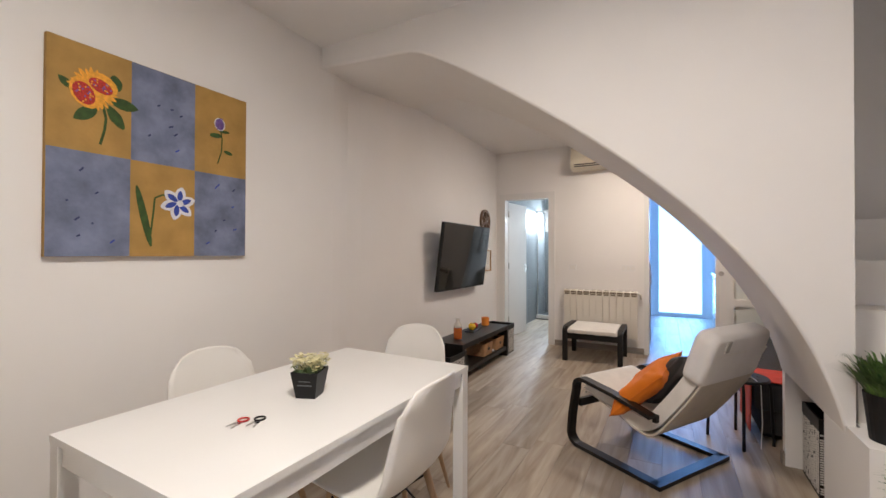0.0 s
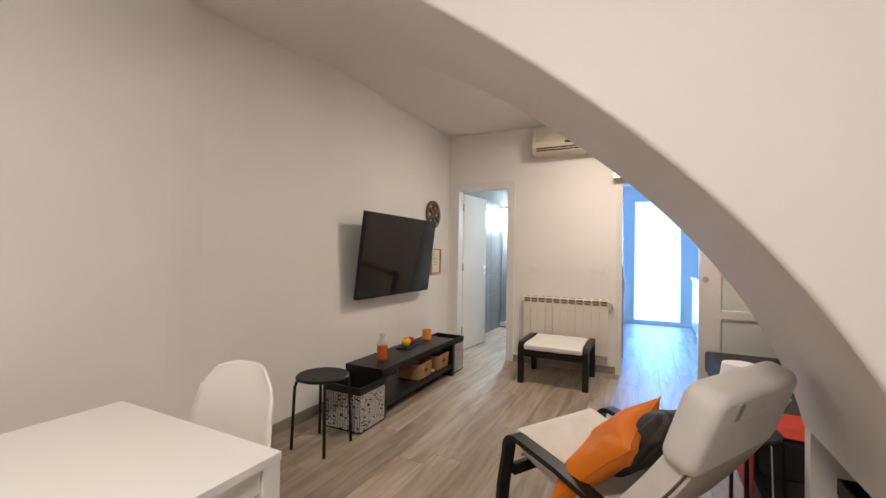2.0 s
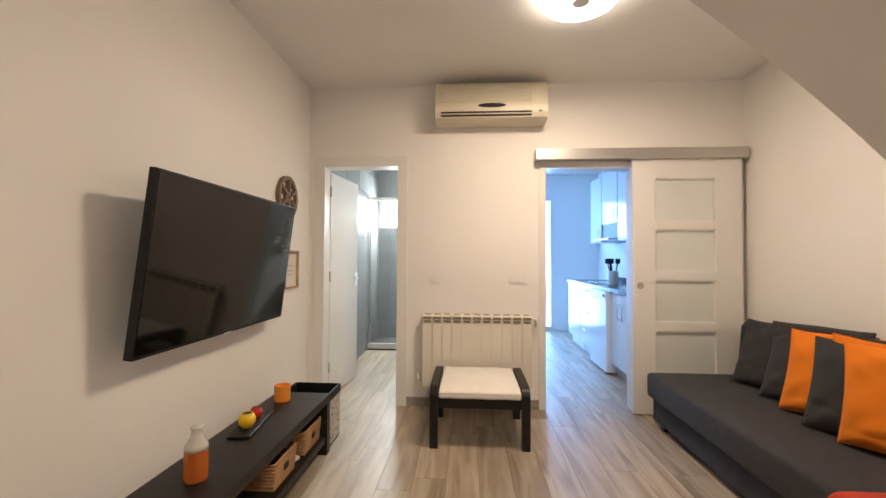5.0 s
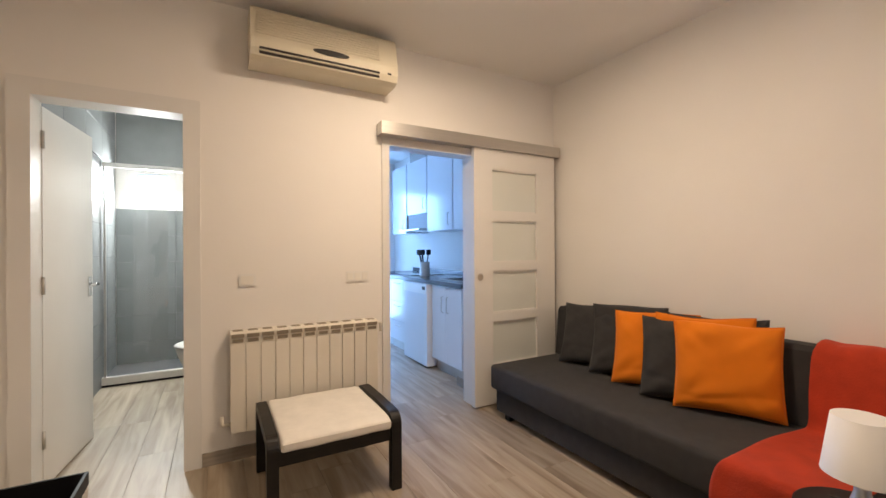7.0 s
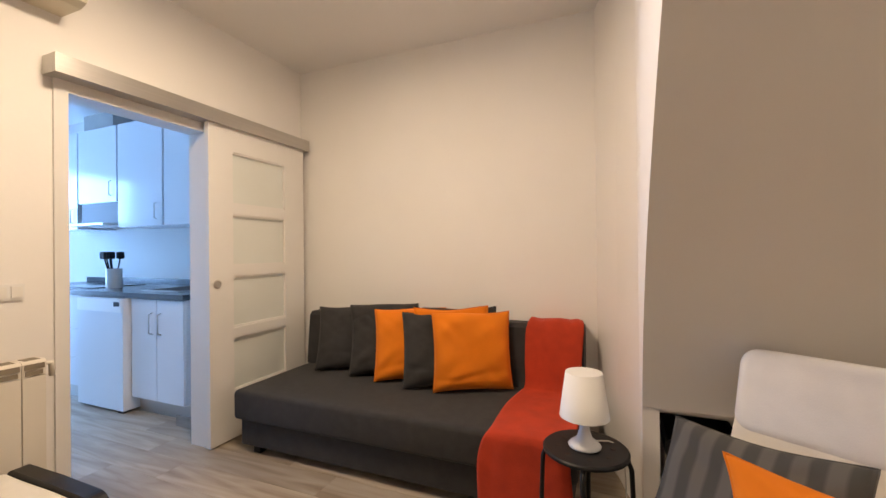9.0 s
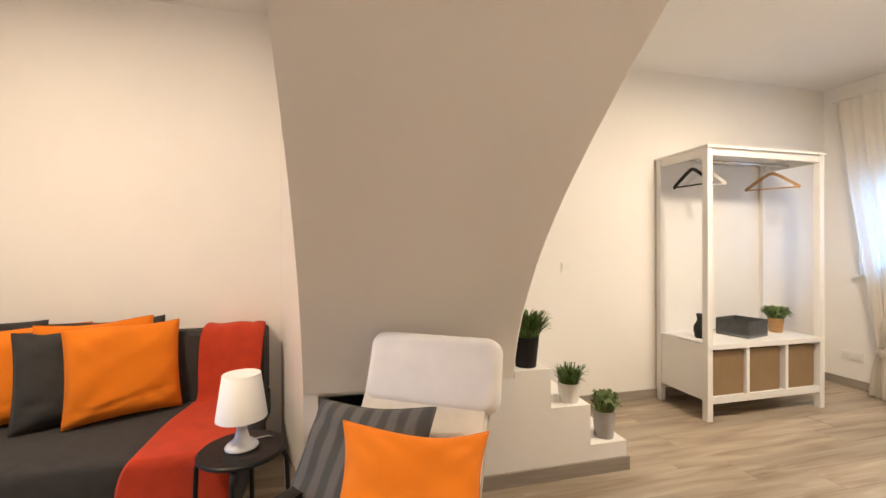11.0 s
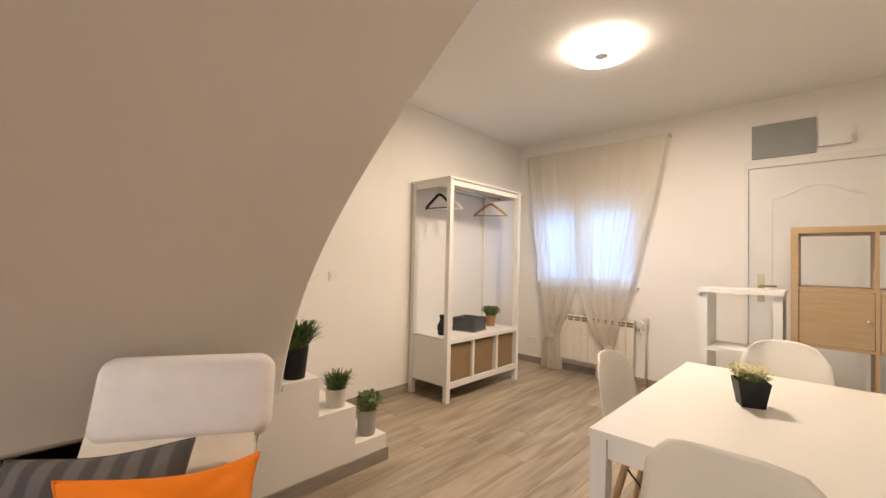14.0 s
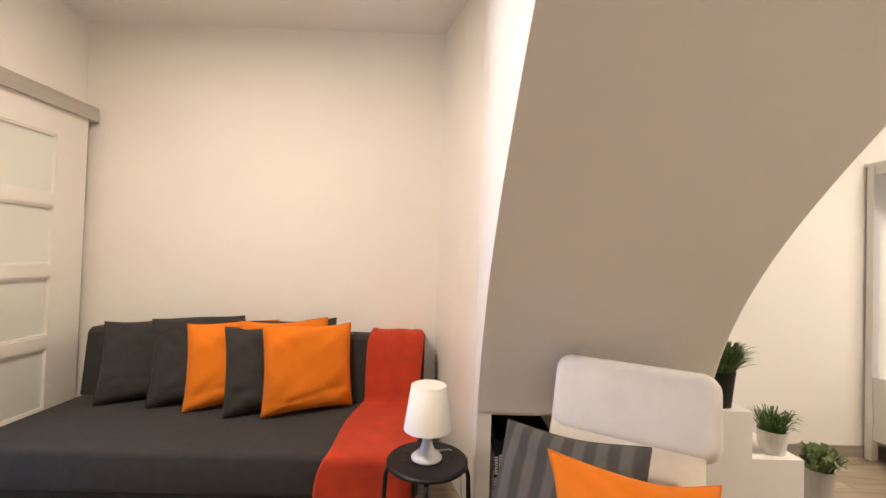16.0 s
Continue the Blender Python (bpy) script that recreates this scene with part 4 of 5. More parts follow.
d1 = thing("door_1", Matrix(), "white panelled entrance door, closed", "door", kind="structure")
DX0, DX1, DZ = -1.635, -0.67, 2.165
for xa, xb in ((DX0, DX0 + 0.06), (DX1 - 0.03, DX1)):
    part("door_frame", box(xa, YB - 0.10, 0, xb, YB + 0.012, DZ), DOORW, d1, bevel=0.004)
part("door_frame", box(DX0 + 0.06, YB - 0.10, DZ - 0.06, DX1 - 0.03, YB + 0.012, DZ), DOORW, d1, bevel=0.004)
leaf = part("leaf", box(DX0 + 0.0608, YB - 0.06, 0.008, DX1 - 0.0308, YB - 0.008, DZ - 0.0608), DOORW, d1, bevel=0.003)
px0, px1 = DX0 + 0.19, DX1 - 0.19
for za, zb, arched in ((1.0, 1.83, True), (0.16, 0.86, False)):
    line = [(px0, za), (px1, za), (px1, zb)]
    if arched:
        line += [(px1 - (px1 - px0) * k / 20, zb + 0.10 * math.sin(math.pi * k / 20) ** 2) for k in range(1, 20)]
    line += [(px0, zb), (px0, za)]
    part("moulding", tube([(x, YB - 0.010, z) for x, z in line], 0, flat=(0.009, 0.007)), DOORW, d1, "raised panel moulding")
part("handle", tube([(DX1 - 0.12, YB - 0.012, 1.08), (DX1 - 0.12, YB + 0.04, 1.08), (DX1 - 0.23, YB + 0.045, 1.08)], 0.009, 10), BRASS, d1, "brass-toned lever handle", smooth=True)
part("lock_plate", box(DX1 - 0.145, YB - 0.012, 0.94, DX1 - 0.095, YB - 0.004, 1.18), BRASS, d1, "brass-toned lock plate", bevel=0.003)
bm = lathe([(0.030, 0.0), (0.030, 0.02), (0.022, 0.03)], 20)
bmesh.ops.rotate(bm, verts=bm.verts, cent=(0, 0, 0), matrix=Matrix.Rotation(radians(-90), 3, "X"))
bmesh.ops.translate(bm, verts=bm.verts, vec=(-1.09, YB - 0.012, 1.53))
part("peephole", bm, ALU, d1, "small metal peephole")
for z in (0.25, 1.85):
    part("hinge", box(DX0 + 0.052, YB - 0.014, z, DX0 + 0.072, YB + 0.018, z + 0.1), ALU, d1, "metal hinge")

t = thing("fuse_box", Matrix(), "flat grey cover panel on the wall above the door", "fuse box")
part("cover", box(-1.145, YB, 2.185, -0.725, YB + 0.02, 2.475), material("grey_cover", (0.27, 0.28, 0.27), 0.5, vary=0.04), t, bevel=0.004)
t = thing("alarm_sensor", Matrix(), "small white box fixed to the wall above the door", "sensor")
part("body", box(-1.345, YB, 2.225, -1.16, YB + 0.06, 2.315), WHITE, t, bevel=0.008)


def cube_shelf(x0, yf, cols, rows_, cell):
    t = thing("cube_shelf", pose(x0, yf, 0), "oak-veneer cube shelf with open bays and closed doors", "shelf")
    d, k, th = 0.39, 0.038, 0.018
    w = cols * cell + (cols - 1) * th + 2 * k
    h = rows_ * cell + (rows_ - 1) * th + 2 * k
    part("side", box(0, -d, 0, k, 0, h), OAKSHELF, t, bevel=0.002)
    part("side", box(w - k, -d, 0, w, 0, h), OAKSHELF, t, bevel=0.002)
    part("top", box(k, -d, h - k, w - k, 0, h), OAKSHELF, t, bevel=0.002)
    part("bottom", box(k, -d, 0, w - k, 0, k), OAKSHELF, t, bevel=0.002)
    for c in range(1, cols):
        x = k + c * cell + (c - 1) * th
        part("divider", box(x, -d, k, x + th, -0.002, h - k), OAKSHELF, t)
    for r in range(1, rows_):
        z = k + r * cell + (r - 1) * th
        for c in range(cols):
            x = k + c * (cell + th)
            part("shelf", box(x, -d, z, x + cell, -0.003, z + th), OAKSHELF, t)
    for c in range(cols):
        x, z = k + c * (cell + th), k + 2 * (cell + th)
        door = part("door", box(x + 0.003, -0.024, z + 0.003, x + cell - 0.003, -0.006, z + cell - 0.003), OAKSHELF, t, "closed oak-veneer door", bevel=0.002)
        kb = lathe([(0.005, 0), (0.007, 0.010), (0.005, 0.015)], 12)
        bmesh.ops.rotate(kb, verts=kb.verts, cent=(0, 0, 0), matrix=Matrix.Rotation(radians(-90), 3, "X"))
        bmesh.ops.translate(kb, verts=kb.verts, vec=(x + 0.03, -0.006, z + cell * 0.5))
        part("knob", kb, WHITE, door, "small white knob")
    return t


cube_shelf(-1.815, -0.60, 2, 4, 0.343)
t = thing("console_shelf", pose(-1.00, -0.98, 0), "narrow white console shelf beside the oak shelf", "shelf")
part("top", box(-0.005, 0, 1.05, 0.49, 0.38, 1.08), WHITE, t, bevel=0.003)
for x in (0.0, 0.425):
    part("side_panel", box(x + 0.005, 0.02, 0, x + 0.055, 0.36, 1.05), WHITE, t, bevel=0.002)
for z in (0.63, 0.18):
    part("shelf", box(0.055, 0.02, z, 0.43, 0.36, z + 0.025), WHITE, t, bevel=0.002)


def wall_plate(name, m, w, h, n, label, cat):
    t = thing(name, m, label, cat)
    part("plate", box(-w / 2, -0.008, -h / 2, w / 2, 0, h / 2), WHITE, t, bevel=0.003)
    for k in range(n):
        x = -w / 2 + w * (k + 0.5) / n
        part("rocker" if "switch" in name else "socket", box(x - w / n * 0.36, -0.013, -h * 0.33, x + w / n * 0.36, -0.0082, h * 0.33), SHELL, t, bevel=0.002)
    return t


wall_plate("light_switch", pose(XR, 1.10, 1.09, 0, 0, -90), 0.085, 0.08, 1, "white light switch on the wall by the stairs", "switch")
wall_plate("socket_plate", pose(1.45, YB, 0.28, 0, 0, 180), 0.16, 0.08, 2, "white double socket low on the entrance wall", "socket")
wall_plate("light_switch", pose(-0.925, YF, 1.065), 0.095, 0.075, 1, "white light switch between the two doorways", "switch")
wall_plate("light_switch", pose(-0.245, YF, 1.065), 0.155, 0.07, 3, "white triple switch beside the kitchen doorway", "switch")

# ---- living room ----
def soft_cushion(name, m, w, h, th, mat, label, seed, pinch=0.055, slump=0.0):
    """A square scatter cushion, local x across, z up, y through: full in the middle, pointed at the corners."""
    rnd = random.Random(seed)
    ph = [rnd.uniform(0, 6) for _ in range(6)]
    n = 40
    folds = [(ca, cb, rnd.uniform(0.003, 0.0075)) for ca in (-1, 1) for cb in (-1, 1)]
    bm = bmesh.new()
    for s in (-1, 1):
        grid = []
        for i in range(n + 1):
            row = []
            for j in range(n + 1):
                a, b = -1 + 2 * i / n, -1 + 2 * j / n
                inx, inz = 1 - pinch * (1 - a * a) * abs(b) ** 3, 1 - pinch * (1 - b * b) * abs(a) ** 3
                x, z = a * w / 2 * inz, b * h / 2 * inx
                full = max(0.0, (1 - a ** 4) * (1 - b ** 4)) ** 0.55
                y = s * th / 2 * full * (1 - 0.12 * b)
                y += 0.006 * full * math.sin(a * 4 + b * 3 + ph[0]) + 0.004 * full * math.sin(b * 9 - a * 5 + ph[1]) * (abs(a) + abs(b))
                for ca, cb, depth in folds:
                    p, q = (ca * a + cb * b) / 2, (cb * a - ca * b) / 2
                    y += s * depth * full * math.cos(q * 24 + ph[3]) * math.exp(-((p - 0.62) / 0.22) ** 2 - (q / 0.3) ** 2)
                y -= s * 0.010 * full * math.exp(-((b + 0.62 + 0.10 * math.sin(a * 2.4 + ph[4])) / 0.07) ** 2) * (0.4 + 0.6 * math.sin(a * 2 + ph[5]) ** 2)
                y += slump * (b + 1) ** 2
                z += 0.006 * math.sin(a * 3 + ph[2]) * max(0, b)
                row.append(bm.verts.new((x, y, z)))
            grid.append(row)
        for i in range(n):
            for j in range(n):
                q = (grid[i][j], grid[i + 1][j], grid[i + 1][j + 1], grid[i][j + 1])
                bm.faces.new(q if s < 0 else q[::-1])
    bmesh.ops.remove_doubles(bm, verts=bm.verts, dist=0.0008)
    t = thing(name, m, label, "cushion", "scatter cushions")
    part("cover", bm, mat, t, smooth=True)
    edge = []
    def border(i, j):
        a, b = -1 + 2 * i / n, -1 + 2 * j / n
        inx, inz = 1 - pinch * (1 - a * a) * abs(b) ** 3, 1 - pinch * (1 - b * b) * abs(a) ** 3
        return (a * w / 2 * inz, slump * (b + 1) ** 2, b * h / 2 * inx + 0.006 * math.sin(a * 3 + ph[2]) * max(0, b))
    for i in range(0, n):
        edge.append(border(i, 0))
    for j in range(0, n):
        edge.append(border(n, j))
    for i in range(n, 0, -1):
        edge.append(border(i, n))
    for j in range(n, -1, -1):
        edge.append(border(0, j))
    part("seam", tube(edge, 0.003, 6), mat, t, smooth=True)
    return t


def rounded(x0, y0, z0, x1, y1, z1, r, seg=4):
    bm = box(x0, y0, z0, x1, y1, z1)
    bmesh.ops.bevel(bm, geom=bm.edges[:], offset=r, segments=seg, profile=0.5, affect="EDGES")
    return bm


# sofa bed along the wall
SX0, SX1, SY0, SY1 = 0.70, 1.555, 3.22, 5.23
sofa = thing("sofa_bed", pose(SX0, SY0, 0), "charcoal grey fabric sofa bed without arms", "sofa")
L = SY1 - SY0
part("mattress", rounded(0, 0, 0.205, SX1 - SX0, L, 0.385, 0.028), CHARCOAL, sofa, smooth=True)
part("storage_base", rounded(0.035, 0.03, 0.045, SX1 - SX0, L - 0.03, 0.203, 0.012), CHARCOAL, sofa, smooth=True)
bm = prism([(0.655, 0.387), (0.69, 0.745), (0.715, 0.77), (0.80, 0.77), (0.84, 0.74), (0.85, 0.387)], "y", 0.01, L - 0.01)
part("backrest", bm, CHARCOAL, sofa, bevel=0.015, segments=3)
for x, y in ((0.06, 0.12), (0.06, L - 0.16), (0.75, 0.12), (0.75, L - 0.16)):
    part("foot", box(x, y, 0, x + 0.05, y + 0.05, 0.045), BLACK, sofa, bevel=0.005)
part("piping", tube([(0.012, 0.03, 0.374), (0.012, L - 0.03, 0.374)], 0.004, 6), CHARCOAL, sofa)

DX, DY = 0.469, -0.883  # the cushions stand aslant along this line
cush = [
    (1.18, 5.005, 26, CHARCOAL, "charcoal cushion at the sofa's end"), (1.16, 4.705, 25, CHARCOAL, "charcoal cushion leaning among others"),
    (1.22, 4.745, 14, CHARCOAL, "charcoal cushion behind an orange one"), (1.12, 4.485, 19, ORANGE, "orange cotton cushion between charcoal ones"),
    (1.16, 4.215, 9, ORANGE, "orange cotton cushion mostly hidden by others"), (1.06, 4.245, 19, CHARCOAL, "charcoal cushion in front of the orange one"),
    (1.19, 4.165, 12, CHARCOAL, "charcoal cushion behind the large orange one"), (1.07, 4.050, 10, ORANGE, "large orange cotton cushion at the front of the row"),
]
for k, (x, y, lean, mat, label) in enumerate(cush):
    s = 0.478 if k == 7 else 0.482
    soft_cushion("scatter_cushion", pose(x + DX * s / 2 + 0.88 * s / 2 * math.sin(radians(lean)), y + DY * s / 2 + 0.47 * s / 2 * math.sin(radians(lean)), 0.395 + s * 0.485 * math.cos(radians(lean)), -lean, 0, -62), s, s * 0.97, 0.10 if k in (2, 4, 6) else 0.13, mat, label, 40 + k)


def throw():
    """A cloth that hangs over the sofa back, lies on the seat and falls over its front."""
    line = spline([(0.862, 0, 0.56), (0.862, 0, 0.74), (0.835, 0, 0.782), (0.76, 0, 0.786), (0.70, 0, 0.772), (0.672, 0, 0.70), (0.645, 0, 0.52), (0.625, 0, 0.42), (0.58, 0, 0.394), (0.40, 0, 0.394), (0.20, 0, 0.394), (0.04, 0, 0.396), (-0.006, 0, 0.375), (-0.012, 0, 0.30), (-0.016, 0, 0.18), (-0.02, 0, 0.05)], 90)
    bm = bmesh.new()
    rows = []
    m = 34
    for k, p in enumerate(line):
        s = k / 90
        y0, y1 = 0.02 + 0.01 * math.sin(s * 17), 0.335 + 0.17 * max(0, s - 0.35) + 0.012 * math.sin(s * 23)
        row = []
        for j in range(m + 1):
            a = j / m
            w = 0.0025 * math.sin(a * 7 + s * 4) + 0.001 * math.sin(a * 15 - s * 11)
            hem = 0.016 * abs(math.sin(a * 9 + 1.2 * math.sin(a * 5))) * math.exp(-((s - 0.22) / 0.07) ** 2)
            nrm = 1.0 if s > 0.75 else 0.5
            row.append(bm.verts.new((p.x - 0.004 - (abs(w) * nrm if s > 0.68 or s < 0.5 else 0), y0 + (y1 - y0) * a, p.z + 0.002 + hem + abs(w) * (0.8 if 0.1 < s < 0.7 else 0))))
        rows.append(row)
    for a, b in zip(rows, rows[1:]):
        for j in range(m):
            bm.faces.new((a[j], a[j + 1], b[j + 1], b[j]))
    bmesh.ops.recalc_face_normals(bm, faces=bm.faces)
    bmesh.ops.solidify(bm, geom=bm.faces[:], thickness=0.004)
    t = thing("throw_blanket", pose(SX0, SY0, 0), "brick-red woven throw draped over the sofa end", "blanket")
    part("cloth", bm, RED, t, smooth=True)


throw()


def round_stool(m, label, mat=BLACK):
    t = thing("round_stool", m, label, "stool", "round black stools")
    rh, pc = 0.011, 0.105
    part("seat", lathe([(0.155, 0.432), (0.165, 0.436), (0.165, 0.446), (0.158, 0.452), (0.02, 0.449)], 40), mat, t, smooth=False)
    for k in range(8):
        a = k * math.pi / 4 + 0.2
        # seat is not pierced: black discs paint the holes' shade
        part("hole", lathe([(rh, 0.4495), (rh, 0.4528)], 12, cx=pc * math.cos(a), cy=pc * math.sin(a)), DARKGAP, t, "dark disc for the shade of a finger hole")
    for k in range(4):
        a = k * math.pi / 2 + math.pi / 4
        c, s = math.cos(a), math.sin(a)
        part("leg", tube([(0.06 * c, 0.06 * s, 0.425), (0.13 * c, 0.13 * s, 0.427), (0.158 * c, 0.158 * s, 0.415), (0.168 * c, 0.168 * s, 0.385), (0.182 * c, 0.182 * s, 0.0)], 0.0095, 10), mat, t, smooth=True)
    return t


st = round_stool(pose(-1.637, 2.815, 0, 0, 0, 2), "round black metal stool against the wall")
copy_thing(st, pose(0.612, 3.182, 0, 0, 0, 45) @ Matrix.Diagonal((1, 1, 0.96, 1)))["label"] = "round black metal stool holding the table lamp"
lamp = thing("table_lamp", pose(0.615, 3.185, 0.4348), "small white table lamp with a tapered shade, switched off", "lamp")
part("foot", lathe([(0.062, 0), (0.064, 0.006), (0.055, 0.016), (0.030, 0.035), (0.020, 0.07), (0.017, 0.12)], 28), material("lamp_base_enamel", (0.66, 0.66, 0.68), 0.25), lamp, "pale grey flared base", smooth=True)
bm = lathe([(0.097, 0.12), (0.072, 0.295), (0.069, 0.295), (0.094, 0.122)], 36, cap=False)
part("shade", bm, SHADE, lamp, "white tapered shade", smooth=True)
part("shade_top", lathe([(0.0715, 0.290), (0.0715, 0.296)], 36), SHADE, lamp, "flat white shade top")
part("cord", tube([(0.03, 0.0, 0.01), (0.07, -0.09, 0.004), (0.09, -0.145, -0.02), (0.095, -0.155, -0.25), (0.09, -0.14, -0.415)], 0.003, 6), POTWHITE, lamp, "thin pale flex")


# cantilever armchair
HEADREST = material("white_cotton", (0.76, 0.73, 0.70), 0.92, vary=0.03, scale=14, bump=0.2, bump_scale=260, sheen=0.2)


def armchair(m):
    t = thing("armchair", m, "cream cantilever armchair on a bent black frame", "armchair")
    for s in (-1, 1):
        x = s * 0.315
        line = [(x, -0.27, 0.013), (x, 0.24, 0.013)] + [(x, 0.27 + 0.07 * math.cos(a), 0.083 + 0.07 * math.sin(a)) for a in [radians(q) for q in range(-80, 11, 15)]]
        line += [(x, 0.325, 0.22), (x, 0.295, 0.37)] + [(x, 0.235 + 0.06 * math.cos(a), 0.385 + 0.06 * math.sin(a)) for a in [radians(q) for q in range(10, 106, 15)]]
        line += [(x, 0.0, 0.415), (x, -0.235, 0.365)]
        o = part("side_frame", tube(line, 0, flat=(0.030, 0.011)), DARKWOOD, t, "bent black-stained laminated frame")
    part("rear_bar", box(-0.345, -0.295, 0.002, 0.345, -0.235, 0.024), DARKWOOD, t, bevel=0.004)
    part("front_bar", box(-0.285, 0.285, 0.25, 0.285, 0.307, 0.30), DARKWOOD, t, bevel=0.003)
    part("middle_bar", box(-0.285, -0.235, 0.325, 0.285, -0.213, 0.365), DARKWOOD, t, bevel=0.003)

    def slab(line, th, w, bev):
        up, lo = [], []
        for i, p in enumerate(line):
            d = (line[min(i + 1, len(line) - 1)] - line[max(i - 1, 0)]).normalized()
            n = Vector((-d.y, d.x, 0))
            up.append((p.x, p.y))
            lo.append((p.x - n.x * th, p.y - n.y * th))
        bm = prism(up + lo[::-1], "x", -w / 2, w / 2)
        bmesh.ops.recalc_face_normals(bm, faces=bm.faces)
        bmesh.ops.bevel(bm, geom=[e for e in bm.edges if len(e.link_faces) == 2 and e.calc_face_angle(0) > 0.9], offset=bev, segments=4, profile=0.5, affect="EDGES", clamp_overlap=True)
        return bm

    ctl = [(0.325, 0.425, 0), (0.29, 0.44, 0), (0.12, 0.39, 0), (-0.06, 0.325, 0), (-0.15, 0.33, 0), (-0.26, 0.46, 0), (-0.378, 0.63, 0), (-0.462, 0.78, 0)]
    line = [Vector((p.x, p.y, 0)) for p in spline(ctl, 30)]
    line = line[::-1]
    seat = part("cushion", slab(line, 0.075, 0.51, 0.024), CREAM, t, "cream quilted seat cushion", smooth=True)
    seat.data.set_sharp_from_angle(angle=radians(32))
    under = [Vector((p.x - 0.045, p.y - 0.085, 0)) for p in line[3:]]
    part("sling", slab(under, 0.012, 0.52, 0.004), CANVAS, t, "beige canvas sling under the cushion", smooth=True)
    hw, hl, ht, cr = 0.282, 0.146, 0.056, 0.06
    outline = [(sx * (hw - cr) + cr * math.cos(q), sz * (hl - cr) + cr * math.sin(q)) for sx, sz, q0 in ((1, 1, 0), (-1, 1, 90), (-1, -1, 180), (1, -1, 270)) for q in [radians(q0 + 15 * k) for k in range(7)]]
    bm = prism(outline, "y", -ht, ht)
    bmesh.ops.recalc_face_normals(bm, faces=bm.faces)
    bmesh.ops.bevel(bm, geom=[e for e in bm.edges if len(e.link_faces) == 2 and e.calc_face_angle(0) > 1.0], offset=0.035, segments=5, profile=0.5, affect="EDGES", clamp_overlap=True)
    bmesh.ops.transform(bm, matrix=Matrix.Translation((-0.02, -0.462, 0.727)) @ Matrix.Rotation(radians(19), 4, "X"), verts=bm.verts)
    o = part("headrest", bm, HEADREST, t, "padded white cotton headrest", smooth=True)
    bt = rounded(-0.178, -0.0625, 0.055, -0.142, -0.055, 0.118, 0.003, 2)
    bmesh.ops.transform(bt, matrix=Matrix.Translation((-0.02, -0.462, 0.727)) @ Matrix.Rotation(radians(19), 4, "X"), verts=bt.verts)
    part("fastening_patch", bt, POTGREY, o, "grey fabric fastening patch")
    return t


ch = pose(0.085, 2.685, 0, 0, 0, 58)
armchair(ch)
soft_cushion("scatter_cushion", ch @ pose(0.14, -0.12, 0.475, 40, 4, -3), 0.50, 0.44, 0.12, STRIPED, "grey striped cushion on the armchair", 61)
soft_cushion("scatter_cushion", ch @ pose(-0.09, -0.05, 0.468, 44, -5, 20), 0.51, 0.41, 0.12, ORANGE, "orange cotton cushion on the armchair", 62, pinch=0.16)


# footstool
fs = thing("footstool", pose(-0.895, 4.69, 0), "black wooden footstool with a cream cushion", "footstool")
W, D = 0.65, 0.58


def stool_side():
    """Outline of a bent side: leg, rounded shoulder, top rail, leg."""
    out = [(0.0, 0.0)] + [(0.06 + p, 0.335 + q) for p, q in arc(0, 0, 0.06, 180, 90, 6)] + [(D / 2, 0.399)]
    out += [(D - 0.06 + p, 0.335 + q) for p, q in arc(0, 0, 0.06, 90, 0, 6)] + [(D, 0.0), (D - 0.05, 0.0)]
    out += [(D - 0.075 + p, 0.325 + q) for p, q in arc(0, 0, 0.025, 0, 90, 4)] + [(0.075 + p, 0.325 + q) for p, q in arc(0, 0, 0.025, 90, 180, 4)]
    return out + [(0.05, 0.0)]


for x in (0, W - 0.052):
    part("side_frame", prism(stool_side(), "x", x, x + 0.052), DARKWOOD, fs, "bent black-stained side with two legs", bevel=0.004)
for y in (0.02, D - 0.045):
    part("cross_rail", box(0.052, y, 0.255, W - 0.052, y + 0.025, 0.325), DARKWOOD, fs, bevel=0.003)
bm = rounded(0.058, -0.016, 0.338, W - 0.058, D - 0.02, 0.388, 0.017)
bmesh.ops.subdivide_edges(bm, edges=[e for e in bm.edges if e.calc_length() > 0.2], cuts=12, use_grid_fill=True)
for v in bm.verts:
    u, w = (v.co.x - W / 2) / (W / 2 - 0.058), (v.co.y - D / 2) / (D / 2)
    v.co.z += 0.008 * (1 - u * u) * (1 - min(1.0, w * w)) - (0.012 if w < -0.95 else 0.0) + 0.0015 * math.sin(9 * u + 4 * w)
part("cushion", bm, CREAM, fs, "flat cream cotton seat pad", smooth=True)
part("piping", tube([(0.066, -0.014, 0.366), (W - 0.066, -0.014, 0.366)], 0.0035, 6), CREAM, fs)

radiator(pose(-1.02, 5.35, 0.195), 11, 0.0805, 0.58, "cream sectional radiator between the two doorways")


# air conditioner
ac = thing("air_conditioner", pose(-0.90, 5.232, 2.295), "cream wall-mounted air conditioner with dark outlet slots", "air conditioner")
prof = [(0.225, 0.042), (0.06, 0.042), (0.016, 0.058), (0.0, 0.095), (0.0, 0.15), (0.034, 0.325), (0.055, 0.352), (0.225, 0.352)]
part("body", prism(prof, "x", -0.015, 0.872), PLASTIC, ac, bevel=0.008)
# outlets are solid strips, the darkness inside them is colour
for z, y in ((0.068, 0.006), (0.090, -0.002)):
    part("outlet", box(0.03, y, z, 0.745, 0.045, z + 0.014), DARKGAP, ac, "dark strip for the shade in the outlet slot")
part("louvre", box(0.03, -0.003, 0.083, 0.745, 0.04, 0.089), PLASTIC, ac, "cream louvre between the slots")
